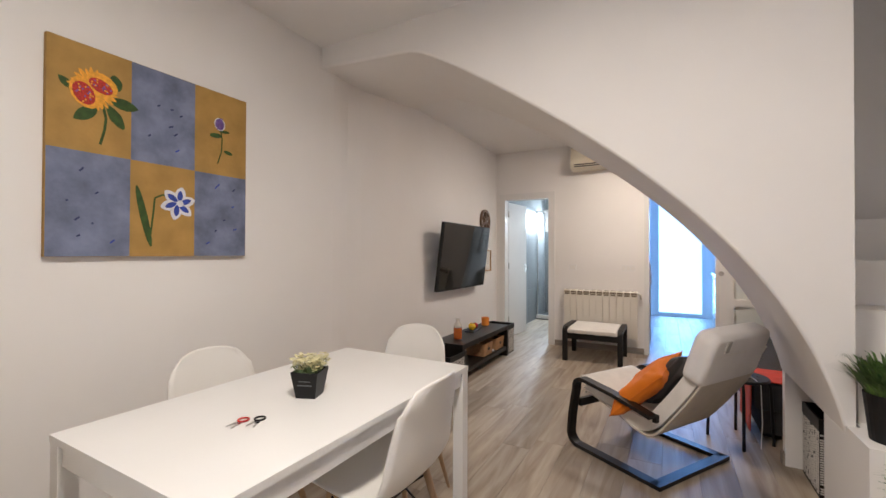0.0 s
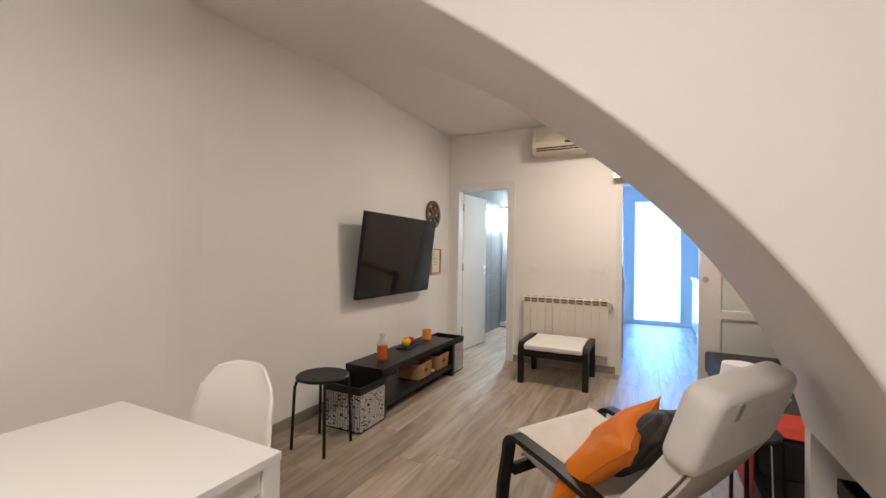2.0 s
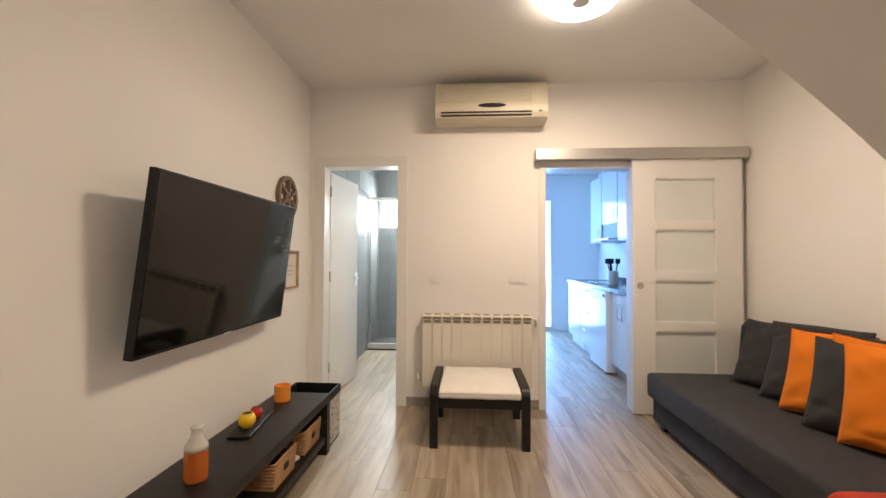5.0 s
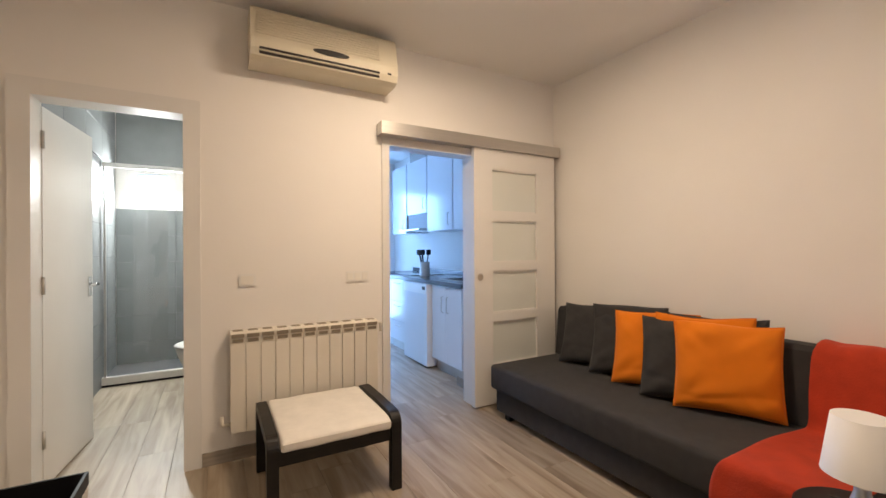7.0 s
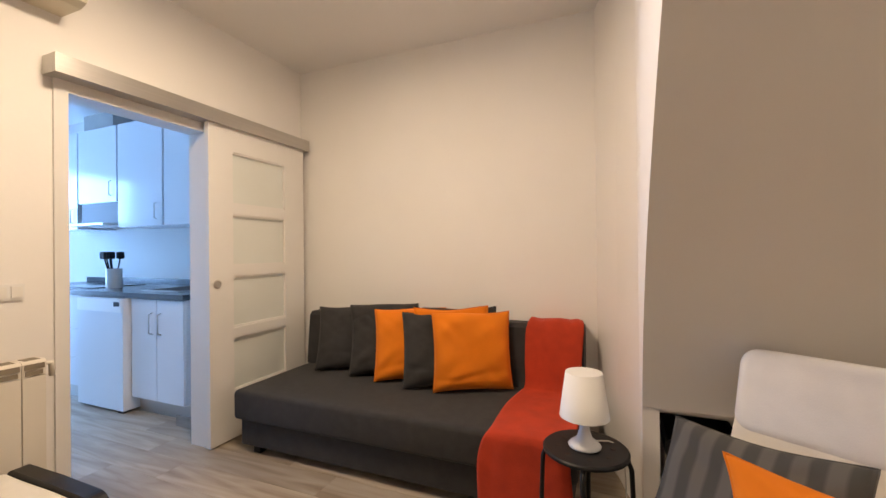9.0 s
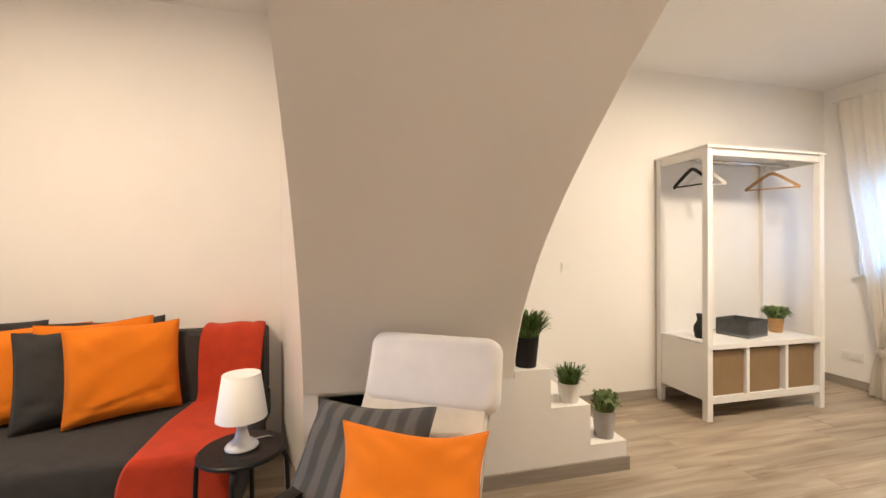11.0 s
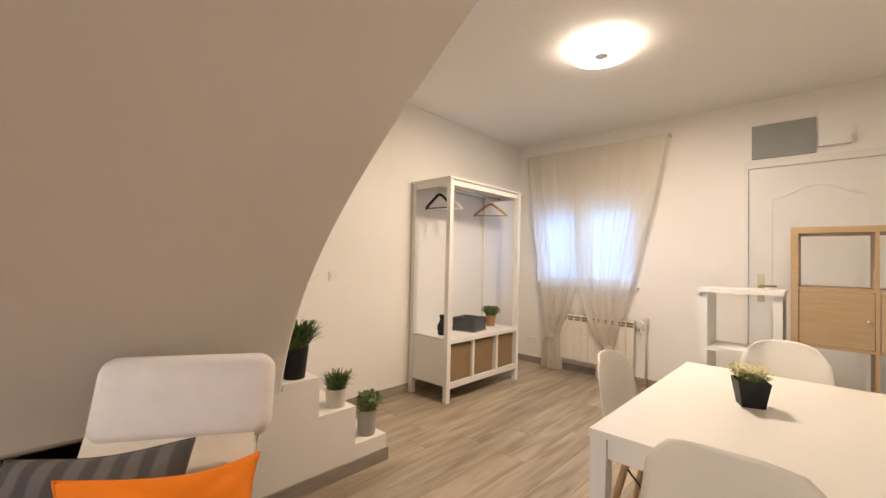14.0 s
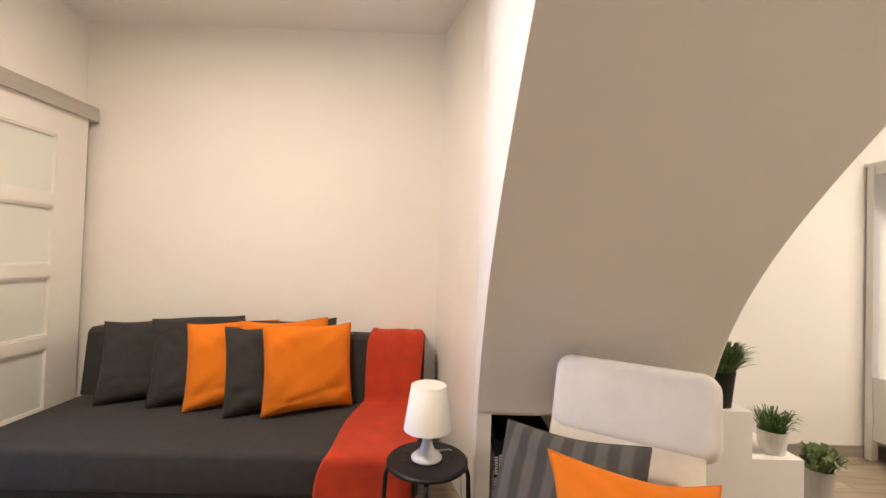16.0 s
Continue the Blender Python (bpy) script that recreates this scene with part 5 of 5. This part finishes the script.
for k in range(9):
    z = 0.18 + k * 0.0158
    y = (z - 0.15) / 0.175 * 0.034
    part("grille_slat", box(0.015, y - 0.007, z, 0.745, y + 0.010, z + 0.0075), PLASTIC, ac)
bm = bmesh.new()
prism([(0.435 + 0.11 * math.cos(a), 0.15 + 0.017 * math.sin(a)) for a in [2 * math.pi * k / 20 for k in range(20)]], "y", -0.006, 0.004, bm)
part("badge", bm, DARKWOOD, ac, "dark oval badge")
part("display", box(0.80, -0.003, 0.096, 0.825, 0.01, 0.108), DARKGAP, ac, "small dark display")


# television on a tilting bracket
tv = thing("television", pose(-1.86, 4.08, 1.207, 0, 7.0, 0) @ Matrix.Scale(0.966, 4), "large black flat television tilted on a wall bracket", "television")
part("casing", box(-0.028, -0.628, -0.38, 0.008, 0.628, 0.38), BLACK, tv, bevel=0.004)
part("screen", box(0.0082, -0.62, -0.366, 0.0105, 0.62, 0.372), SCREEN, tv, "glossy dark screen")
part("badge", box(0.0083, -0.035, -0.387, 0.011, 0.035, -0.374), CHROME, tv, "small silver badge")
part("bracket", box(-0.16, -0.12, -0.05, -0.028, 0.12, 0.15), BLACK, tv, "black wall bracket")

# low bench with decorations
BX0, BX1, BY0, BY1, BZ = -1.87, -1.525, 3.32, 4.60, 0.37
bn = thing("tv_bench", pose(BX0, BY0, 0), "black-brown wooden television bench with open shelf", "tv bench")
bw, bl = BX1 - BX0, BY1 - BY0
part("top", box(0, 0, BZ - 0.05, bw, bl, BZ), DARKWOOD, bn, bevel=0.003)
part("shelf", box(0.01, 0.05, 0.075, bw - 0.01, bl - 0.05, 0.115), DARKWOOD, bn, bevel=0.002)
for y in (0.0, bl - 0.05):
    part("side", box(0, y, 0, bw, y + 0.05, BZ - 0.05), DARKWOOD, bn, bevel=0.003)
for y in (0.62, 0.98):
    t = thing("wicker_basket", pose(BX0 + 0.10, BY0 + y, 0.115), "small wicker basket on the bench shelf", "basket", "baskets on the bench shelf")
    bm = bmesh.new()
    for k in range(8):
        z = 0.008 + k * 0.017
        g = k * 0.0012
        tube([(-g, -g, z), (0.20 + g, -g, z), (0.20 + g, 0.22 + g, z), (-g, 0.22 + g, z), (-g, 0.0, z)], 0.0088, 6, bm)
    part("weave", bm, TERRA, t, smooth=True)
    part("base", box(0, 0, 0, 0.2, 0.22, 0.01), TERRA, t)
    part("handle_tag", box(0.2105, 0.09, 0.06, 0.2165, 0.13, 0.085), DARKWOOD, t, "dark label tab")
t = thing("remote_control", pose(BX0 + 0.26, BY0 + 0.90, 0.115, 0, 0, 70), "small white object on the bench shelf", "remote")
part("body", rounded(-0.05, -0.02, 0, 0.05, 0.02, 0.02, 0.006, 2), POTWHITE, t)

t = thing("glass_bottle", pose(-1.70, 3.565, BZ), "glass bottle with amber liquid and a white stopper", "bottle")
part("liquid", lathe([(0.040, 0.0), (0.043, 0.01), (0.043, 0.115)], 24), GLASSAMBER, t, "amber liquid", smooth=False)
part("glass", lathe([(0.043, 0.116), (0.041, 0.135), (0.022, 0.165), (0.017, 0.19), (0.024, 0.20), (0.022, 0.203)], 24), BOTTLE, t, "pale frosted neck", smooth=True)
t = thing("candle_plate", pose(-1.755, 4.07, BZ, 0, 0, 8), "black oblong plate with two glazed candle pots", "plate")
part("plate", rounded(-0.055, -0.16, 0.0, 0.055, 0.16, 0.014, 0.006, 2), POTBLACK, t)
for y, mt, lab, r in ((-0.055, YELLOWGLAZE, "yellow glazed pot", 0.042), (0.06, REDGLAZE, "red glazed pot", 0.034)):
    part("pot", lathe([(r * 0.55, 0.014), (r, 0.014 + r * 0.7), (r * 0.98, 0.014 + r * 1.1), (r * 0.6, 0.014 + r * 1.75), (r * 0.5, 0.014 + r * 1.6)], 22, cy=y), mt, t, lab, smooth=True)
    # a dark disc paints the shade inside the pot
    part("pot_mouth", lathe([(r * 0.5, 0.014 + r * 1.62), (r * 0.5, 0.014 + r * 1.70)], 18, cy=y), DARKGAP, t, "dark disc for the shade in the pot mouth")
t = thing("candle_glass", pose(-1.765, 4.44, BZ), "orange candle glass on the bench", "candle")
part("wax", lathe([(0.042, 0), (0.046, 0.004), (0.047, 0.095), (0.041, 0.096), (0.040, 0.075)], 28), CANDLE, t, smooth=False)


def weave_basket(m, w, d, h, label):
    """A square bin, black inside, its outside covered with rows of short white strips."""
    t = thing("storage_basket", m, label, "basket", "black and white baskets")
    k = 0.008
    bm = box(0, 0, 0, w, d, 0.008)
    box(0, 0, 0.008, k, d, h, bm)
    box(w - k, 0, 0.008, w, d, h, bm)
    box(k, 0, 0.008, w - k, k, h, bm)
    box(k, d - k, 0.008, w - k, d, h, bm)
    part("body", bm, BLACK, t, "black woven body")
    rnd = random.Random(5)
    bm = bmesh.new()
    cols, rows_ = 15, 26
    for face in range(4):
        span = w if face % 2 == 0 else d
        for c in range(cols):
            for r in range(rows_):
                if rnd.random() < 0.09:
                    continue
                a = span * (c + 0.12) / cols + rnd.uniform(-0.001, 0.001)
                b = span * (c + 0.86) / cols
                z0 = 0.012 + (h - 0.062) * (r + (0.0 if c % 2 else 0.3)) / rows_
                z1 = z0 + (h - 0.062) / rows_ * 0.62
                o = 0.0028
                if face == 0:
                    box(a, -o, z0, b, 0, z1, bm)
                elif face == 2:
                    box(a, d, z0, b, d + o, z1, bm)
                elif face == 1:
                    box(w, a, z0, w + o, b, z1, bm)
                else:
                    box(-o, a, z0, 0, b, z1, bm)
    tagged(part("weave", bm, WEAVEW, t, "white woven strips"), kind="stuff")
    part("rim", box(-0.003, -0.003, h - 0.045, 0.0, d + 0.003, h, box(w, -0.003, h - 0.045, w + 0.003, d + 0.003, h, box(0, -0.003, h - 0.045, w, 0, h, box(0, d, h - 0.045, w, d + 0.003, h)))), BLACK, t, "plain black rim")
    return t


bk = weave_basket(pose(-1.83, 3.045, 0), 0.315, 0.29, 0.31, "black and white woven bin beside the bench")
copy_thing(bk, pose(-1.86, 4.63, 0) @ Matrix.Diagonal((1, 0.8, 1.14, 1)))["label"] = "black and white woven bin by the bathroom door"
copy_thing(bk, pose(0.87, 2.58, 0) @ Matrix.Diagonal((1, 1, 1.3, 1)))["label"] = "black and white woven bin in the low niche"

# wall decorations
rl = thing("film_reel", pose(LL, 4.99, 1.685), "brown wooden film reel hung on the wall", "wall decoration")


def ring_x(r0, r1, x0, x1, cy, cz, n=32):
    bm = bmesh.new()
    q = [[bm.verts.new((x, cy + r * math.cos(2 * math.pi * k / n), cz + r * math.sin(2 * math.pi * k / n))) for k in range(n)] for x, r in ((x0, r0), (x1, r0), (x1, r1), (x0, r1))]
    for a in range(4):
        for k in range(n):
            bm.faces.new((q[a][k], q[a][(k + 1) % n], q[(a + 1) % 4][(k + 1) % n], q[(a + 1) % 4][k]))
    return bm


RB = material("brown_wood_reel", (0.16, 0.095, 0.05), 0.55, vary=0.2, scale=10)
part("rim", ring_x(0.128, 0.16, 0.004, 0.03, 0, 0), RB, rl)
part("hub", ring_x(0.012, 0.045, 0.004, 0.03, 0, 0, 20), RB, rl)
for k in range(6):
    a = k * math.pi / 3 + 0.5
    part("spoke", tube([(0.017, 0.04 * math.cos(a), 0.04 * math.sin(a)), (0.017, 0.132 * math.cos(a), 0.132 * math.sin(a))], 0, flat=(0.022, 0.011)), RB, rl)
pf = thing("picture_frame", pose(LL, 4.95, 1.0), "small light wood frame with pale paper", "picture")
for a, b, c, d in ((0, 0.0, 0.24, 0.014), (0, 0.276, 0.24, 0.29), (0, 0.014, 0.014, 0.276), (0.226, 0.014, 0.24, 0.276)):
    part("frame", box(0.003, a, b, 0.028, c, d), WOODTAN, pf, bevel=0.002)
part("paper", box(0.003, 0.014, 0.014, 0.012, 0.226, 0.276), PAPER, pf, "pale printed sheet")
for z in (0.10, 0.13, 0.17):
    part("print", box(0.0122, 0.07, z, 0.0132, 0.17, z + 0.008), POTGREY, pf, "unreadable grey line")

# sliding door on a rail
sd = thing("sliding_door", pose(0.665, 5.375, 0.012), "white sliding door with four frosted panes, half open", "door")
W, HH = 0.84, 2.03
for xa, xb in ((0, 0.175), (0.635, W)):
    part("stile", box(xa, 0, 0, xb, 0.038, HH), DOORW, sd, bevel=0.003)
for za, zb in ((0, 0.305), (0.655, 0.72), (1.06, 1.125), (1.465, 1.53), (1.875, HH)):
    part("rail", box(0.175, 0, za, 0.635, 0.038, zb), DOORW, sd, bevel=0.003)
for za, zb in ((0.305, 0.655), (0.72, 1.06), (1.125, 1.465), (1.53, 1.875)):
    part("pane", box(0.175, 0.020, za, 0.635, 0.028, zb), FROST, sd, "frosted glass pane")
    part("bead", box(0.175, 0.006, zb - 0.012, 0.635, 0.020, zb), DOORW, sd)
    part("bead", box(0.175, 0.006, za, 0.635, 0.020, za + 0.012), DOORW, sd)
bm = lathe([(0.026, 0), (0.028, 0.003), (0.020, 0.004), (0.018, 0.0015)], 24)
bmesh.ops.rotate(bm, verts=bm.verts, cent=(0, 0, 0), matrix=Matrix.Rotation(radians(90), 3, "X"))
bmesh.ops.translate(bm, verts=bm.verts, vec=(0.055, 0, 1.015))
part("pull", bm, ALU, sd, "round recessed metal pull")
t = thing("door_rail", Matrix(), "brushed aluminium sliding rail cover above the doorway", "rail")
part("cover", box(-0.10, 5.345, 2.04, 1.545, 5.45, 2.125), ALU, t, bevel=0.003)

# bathroom and its open door
bd = thing("door_2", pose(-1.915, 5.59, 0, 0, 0, -6.2), "white bathroom door standing open", "door", kind="structure")
part("leaf", box(0, 0, 0.008, 0.038, 0.645, 2.0), DOORW, bd, bevel=0.003)
for z in (0.22, 1.02, 1.78):
    part("hinge", tube([(0.044, -0.008, z), (0.044, -0.008, z + 0.09)], 0.008, 10), ALU, bd, "dull metal hinge", smooth=True)
part("handle", tube([(0.038, 0.59, 1.03), (0.085, 0.59, 1.03), (0.09, 0.475, 1.03)], 0.009, 10), CHROME, bd, "chrome lever handle", smooth=True)
part("rosette", box(0.038, 0.565, 0.95, 0.044, 0.615, 1.08), CHROME, bd)
BYE = 8.10
wall_y("wall_shower", BYE, BYE + 0.12, LL, -0.95, H, [(-1.915, -1.475, 1.69, 2.13)], PLASTER, "bathroom end wall with a small window")
wb = thing("window_2", Matrix(), "small white bathroom window", "window", kind="structure")
for (xa, xb, za, zb) in ((-1.915, -1.82, 1.69, 2.13), (-1.535, -1.475, 1.69, 2.13), (-1.82, -1.535, 1.69, 1.765), (-1.82, -1.535, 2.065, 2.13)):
    part("window_frame", box(xa, BYE - 0.015, za, xb, BYE + 0.03, zb), WHITE, wb, bevel=0.003)
o = part("pane", box(-1.82, BYE + 0.005, 1.765, -1.535, BYE + 0.012, 2.065), GLASS, wb, "bright glass pane")
o.visible_shadow = False
t = thing("shower_tray", pose(-2.01, 7.48, 0), "dark shower tray with a pale edge", "shower tray")
part("tray", box(0, 0.05, 0, 1.05, 0.60, 0.06), FELT, t, bevel=0.004)
part("edge", box(0, 0, 0.018, 1.05, 0.048, 0.085), POTWHITE, t, bevel=0.004)
# thin black strip between the pale edge and the floor
part("floor_line", box(0, 0.003, 0, 1.05, 0.046, 0.0178), BLACK, t, "dark line along the floor below the edge")
t = thing("shower_rail", Matrix(), "white shower screen frame with clear glass", "shower screen")
part("rail", box(-2.0, 7.485, 2.02, -0.96, 7.52, 2.06), WHITE, t)
part("post", box(-1.99, 7.485, 0.086, -1.975, 7.52, 2.02), ALU, t)
o = part("pane", box(-1.965, 7.50, 0.087, -1.50, 7.507, 2.02), GLASS, t, "clear shower glass")
o.visible_shadow = False
t = thing("toilet", pose(-1.215, 6.95, 0), "white ceramic toilet beside the shower", "toilet")
part("bowl", lathe([(0.10, 0), (0.11, 0.05), (0.12, 0.2), (0.18, 0.36), (0.19, 0.40), (0.15, 0.405), (0.13, 0.36)], 28), POTWHITE, t, smooth=True)
part("cistern", rounded(0.05, -0.19, 0.38, 0.22, 0.19, 0.80, 0.02, 3), POTWHITE, t, smooth=True)
part("seat", lathe([(0.19, 0.406), (0.20, 0.418), (0.19, 0.43), (0.05, 0.432)], 28), POTWHITE, t, smooth=True)


t = thing("towel_radiator", pose(-0.95, 6.34, 1.07), "white ladder towel radiator on the bathroom wall", "towel radiator")
for y in (0.0, 0.29):
    part("upright", tube([(-0.045, y, 0), (-0.045, y, 0.62)], 0.012, 10), POTWHITE, t, smooth=True)
    part("wall_fixing", tube([(0.0, y, 0.2), (-0.045, y, 0.2)], 0.008, 8), POTWHITE, t)
for z in (0.03, 0.075, 0.12, 0.25, 0.305, 0.36, 0.415, 0.47, 0.525, 0.58):
    part("rung", tube([(-0.045, 0.0, z), (-0.045, 0.29, z)], 0.010, 10), POTWHITE, t, smooth=True)


# kitchen
kx = 0.88
KY = [(5.92, 6.51, "double"), (6.53, 7.12, "washer"), (7.14, 7.74, "drawers"), (7.76, 8.40, "drawers")]
for y0, y1, kind in KY:
    if kind == "washer":
        t = thing("dishwasher", pose(kx, y0, 0), "white dishwasher under the kitchen worktop", "dishwasher")
        part("body", box(-0.05, 0, 0.02, 0.58, y1 - y0, 0.882), CABINET, t, bevel=0.006)
        part("control_panel", box(-0.056, 0.01, 0.775, -0.0502, y1 - y0 - 0.01, 0.872), WHITE, t, bevel=0.002)
        part("display", box(-0.058, 0.03, 0.82, -0.0562, 0.10, 0.855), DARKGAP, t, "small dark display")
        part("plinth_bracket", box(-0.04, 0.02, 0.0, 0.02, 0.08, 0.019), BLACK, t)
        continue
    t = thing("base_cabinet", pose(kx, y0, 0), "white gloss kitchen base cabinet", "cabinet", "kitchen base cabinets")
    part("body", box(0.02, 0, 0.12, 0.58, y1 - y0, 0.882), CABINET, t)
    part("plinth", box(0.06, 0, 0, 0.08, y1 - y0, 0.12), ALU, t)
    if kind == "double":
        for a, b, h in ((0.003, 0.292, 0.245), (0.298, 0.587, 0.345)):
            d = part("door", box(0.0, a, 0.125, 0.019, b, 0.877), CABINET, t, bevel=0.002)
            part("handle", tube([(0.0, h, 0.62), (-0.025, h, 0.63), (-0.025, h, 0.77), (0.0, h, 0.78)], 0.005, 8), ALU, d, "steel bar handle", smooth=True)
    else:
        for za, zb in ((0.125, 0.36), (0.364, 0.60), (0.604, 0.877)):
            d = part("drawer", box(0.0, 0.003, za, 0.019, y1 - y0 - 0.003, zb), CABINET, t, bevel=0.002)
            part("handle", tube([(0.0, 0.2, zb - 0.05), (-0.022, 0.2, zb - 0.05), (-0.022, 0.38, zb - 0.05), (0.0, 0.38, zb - 0.05)], 0.005, 8), ALU, d, "steel bar handle", smooth=True)
t = thing("worktop", Matrix(), "dark speckled kitchen worktop", "worktop")
part("slab", box(kx - 0.02, 5.90, 0.885, LR - 0.01, 8.42, 0.925), COUNTER, t, bevel=0.004)
part("upstand", box(LR - 0.028, 5.90, 0.926, LR - 0.008, 8.42, 0.975), COUNTER, t)
t = thing("hob", pose(1.0, 7.25, 0.925), "black glass hob on the worktop", "hob")
part("glass", box(0, 0, 0, 0.44, 0.55, 0.008), SCREEN, t, bevel=0.002)
t = thing("sink", pose(1.0, 6.15, 0.9255), "steel kitchen sink on the worktop", "sink")
part("rim", box(0, 0, 0, 0.42, 0.44, 0.006), ALU, t, bevel=0.002)
# flat dark plate: the bowl's inner shade painted, no depth
part("bowl", box(0.04, 0.04, 0.0062, 0.38, 0.40, 0.0075), DARKGAP, t)
t = thing("utensil_holder", pose(1.12, 7.16, 0.925), "steel utensil holder with dark kitchen tools", "utensil holder")
part("pot", lathe([(0.055, 0), (0.06, 0.003), (0.06, 0.17), (0.054, 0.171), (0.052, 0.14)], 22), ALU, t)
rnd = random.Random(3)
for k in range(6):
    a, r = rnd.uniform(0, 6.28), 0.035
    x, y = r * math.cos(a), r * math.sin(a)
    o = part("tool", tube([(x, y, 0.12), (x * 2.0, y * 2.0, 0.26)], 0.006, 8), BLACK, t)
    part("tool_head", rounded(x * 2.1 - 0.028, y * 2.1 - 0.02, 0.255, x * 2.1 + 0.028, y * 2.1 + 0.02, 0.32, 0.012, 2), BLACK, t)
for y0, y1, z0 in ((6.0, 6.64, 1.47), (6.66, 7.28, 1.47), (7.30, 7.90, 1.71), (7.92, 8.42, 1.47)):
    t = thing("wall_cabinet", pose(1.22, y0, z0), "white gloss kitchen wall cabinet", "cabinet", "kitchen wall cabinets")
    part("body", box(0.02, 0, 0, 0.34, y1 - y0, 2.42 - z0), CABINET, t)
    part("door", box(0, 0.003, 0.003, 0.019, y1 - y0 - 0.003, 2.42 - z0 - 0.003), CABINET, t, bevel=0.002)
    part("handle", tube([(0.0, 0.08, 0.06), (-0.02, 0.08, 0.065), (-0.02, 0.08, 0.19), (0.0, 0.08, 0.195)], 0.005, 8), ALU, t, "steel bar handle", smooth=True)
t = thing("extractor_hood", pose(1.22, 7.31, 1.49), "grey built-in extractor hood below the wall cabinet", "extractor")
part("body", box(0.02, 0, 0.02, 0.34, 0.58, 0.218), HOODSHADE, t, "grey hood body with shade in its dark colour", bevel=0.004)
part("visor", box(-0.11, -0.005, 0, 0.34, 0.585, 0.019), ALU, t, "thin steel visor", bevel=0.003)
t = thing("duct_box", pose(1.24, 7.38, 2.42), "pale grey duct box on the wall cabinet", "duct")
part("body", box(0, 0, 0, 0.30, 0.46, 0.15), POTGREY, t, bevel=0.006)
t = thing("kitchen_lamp", pose(0.35, 6.9, H), "round white kitchen ceiling lamp", "ceiling light")
part("base", lathe([(0.16, 0), (0.17, -0.03), (0.12, -0.07), (0.03, -0.08)], 32), WHITE, t, smooth=True)
kd = thing("door_3", Matrix(), "white glazed kitchen door to the outside", "door", kind="structure")
for (xa, xb, za, zb) in ((-0.04, 0.03, 0.03, 2.32), (0.77, 0.84, 0.03, 2.32), (0.03, 0.77, 0.03, 0.07), (0.03, 0.77, 2.25, 2.32)):
    part("door_frame", box(xa, 9.205, za, xb, 9.26, zb), WHITE, kd, bevel=0.004)
o = part("pane", box(0.03, 9.225, 0.07, 0.77, 9.231, 2.25), GLASS, kd, "bright glass pane")
o.visible_shadow = False

# ---- skirting ----
def skirting(x0, y0, x1, y1):
    return structure("baseboard", box(x0, y0, 0, x1, y1, 0.075), SKIRT, "grey-beige laminate baseboard", "baseboard", bevel=0.002)


skirting(XL, YB, XL + 0.012, YD + 0.12)
skirting(LL, YD + 0.12, LL + 0.012, YF)
skirting(XR - 0.012, YB + 0.012, XR, 1.232)
skirting(XL + 0.012, YB, DX0, YB + 0.012)
skirting(DX1, YB, XR - 0.012, YB + 0.012)
skirting(-1.163, YF - 0.012, -0.067, YF)
skirting(LR - 0.012, 3.19, LR, YF)
skirting(0.774, 1.244, 0.786, 2.17)
skirting(0.774, 1.232, XR - 0.012, 1.244)
skirting(0.784, 2.902, 0.796, YL)
skirting(0.842, YF + 0.122, 0.854, 5.95)

# ---- bathroom tiles ----
tilewall = structure("wall_tiles", box(LL, 5.9, 0, LL + 0.006, BYE, H), GROUT, "grey grout behind bathroom tiles", "wall")
tileend = structure("wall_tiles_end", box(LL + 0.02, BYE - 0.008, 0, -0.96, BYE, 1.685), GROUT, "grey grout behind shower tiles", "wall")


def tile_mesh(w, h, t, axis):
    bm = box(0, 0, 0, t, w, h) if axis == "x" else box(0, -t, 0, w, 0, h)
    bmesh.ops.bevel(bm, geom=bm.edges[:], offset=0.0015, segments=1, affect="EDGES")
    me = bpy.data.meshes.new("tile")
    bm.to_mesh(me)
    bm.free()
    me.materials.append(GREYTILE)
    return me


tm = tile_mesh(0.545, 0.295, 0.008, "x")
for i in range(4):
    for j in range(9):
        o = new("tile", tm)
        o.parent = tilewall
        o.location = (LL + 0.006, 5.902 + i * 0.549, 0.002 + j * 0.299)
te = tile_mesh(0.52, 0.278, 0.008, "y")
for i in range(2):
    for j in range(6):
        o = new("tile", te)
        o.parent = tileend
        o.location = (LL + 0.02 + i * 0.524, BYE - 0.008, 0.002 + j * 0.2815)
structure("wall_tiles_top", box(LL + 0.02, BYE - 0.010, 2.135, -0.96, BYE, H), GREYTILE, "grey tiles above the bathroom window", "wall")

# ---- floor boards ----
BW, BL = 0.185, 1.28


def board_mesh(length):
    bm = box(0.0005, 0.0005, -0.0115, BW - 0.0005, length - 0.0005, 0.0)
    edges = [e for e in bm.edges if all(v.co.z > -0.001 for v in e.verts)]
    bmesh.ops.bevel(bm, geom=edges, offset=0.0009, segments=1, affect="EDGES")
    me = bpy.data.meshes.new("plank")
    bm.to_mesh(me)
    bm.free()
    me.materials.append(LAMINATE)
    return me


floor_ob = bpy.data.objects["floor"]
meshes = {}
rnd = random.Random(12)
nx = int(3.75 / BW) + 2
for i in range(nx):
    x = -2.06 + i * BW
    y = YB - 0.12 - rnd.uniform(0.0, BL)
    while y < 9.2:
        y0, y1 = max(y, YB - 0.12), min(y + BL, 9.25)
        length = round(y1 - y0, 2)
        if length > 0.05:
            if length not in meshes:
                meshes[length] = board_mesh(length)
            o = new("plank", meshes[length])
            o.parent = floor_ob
            o.location = (x, y0, 0)
        y += BL
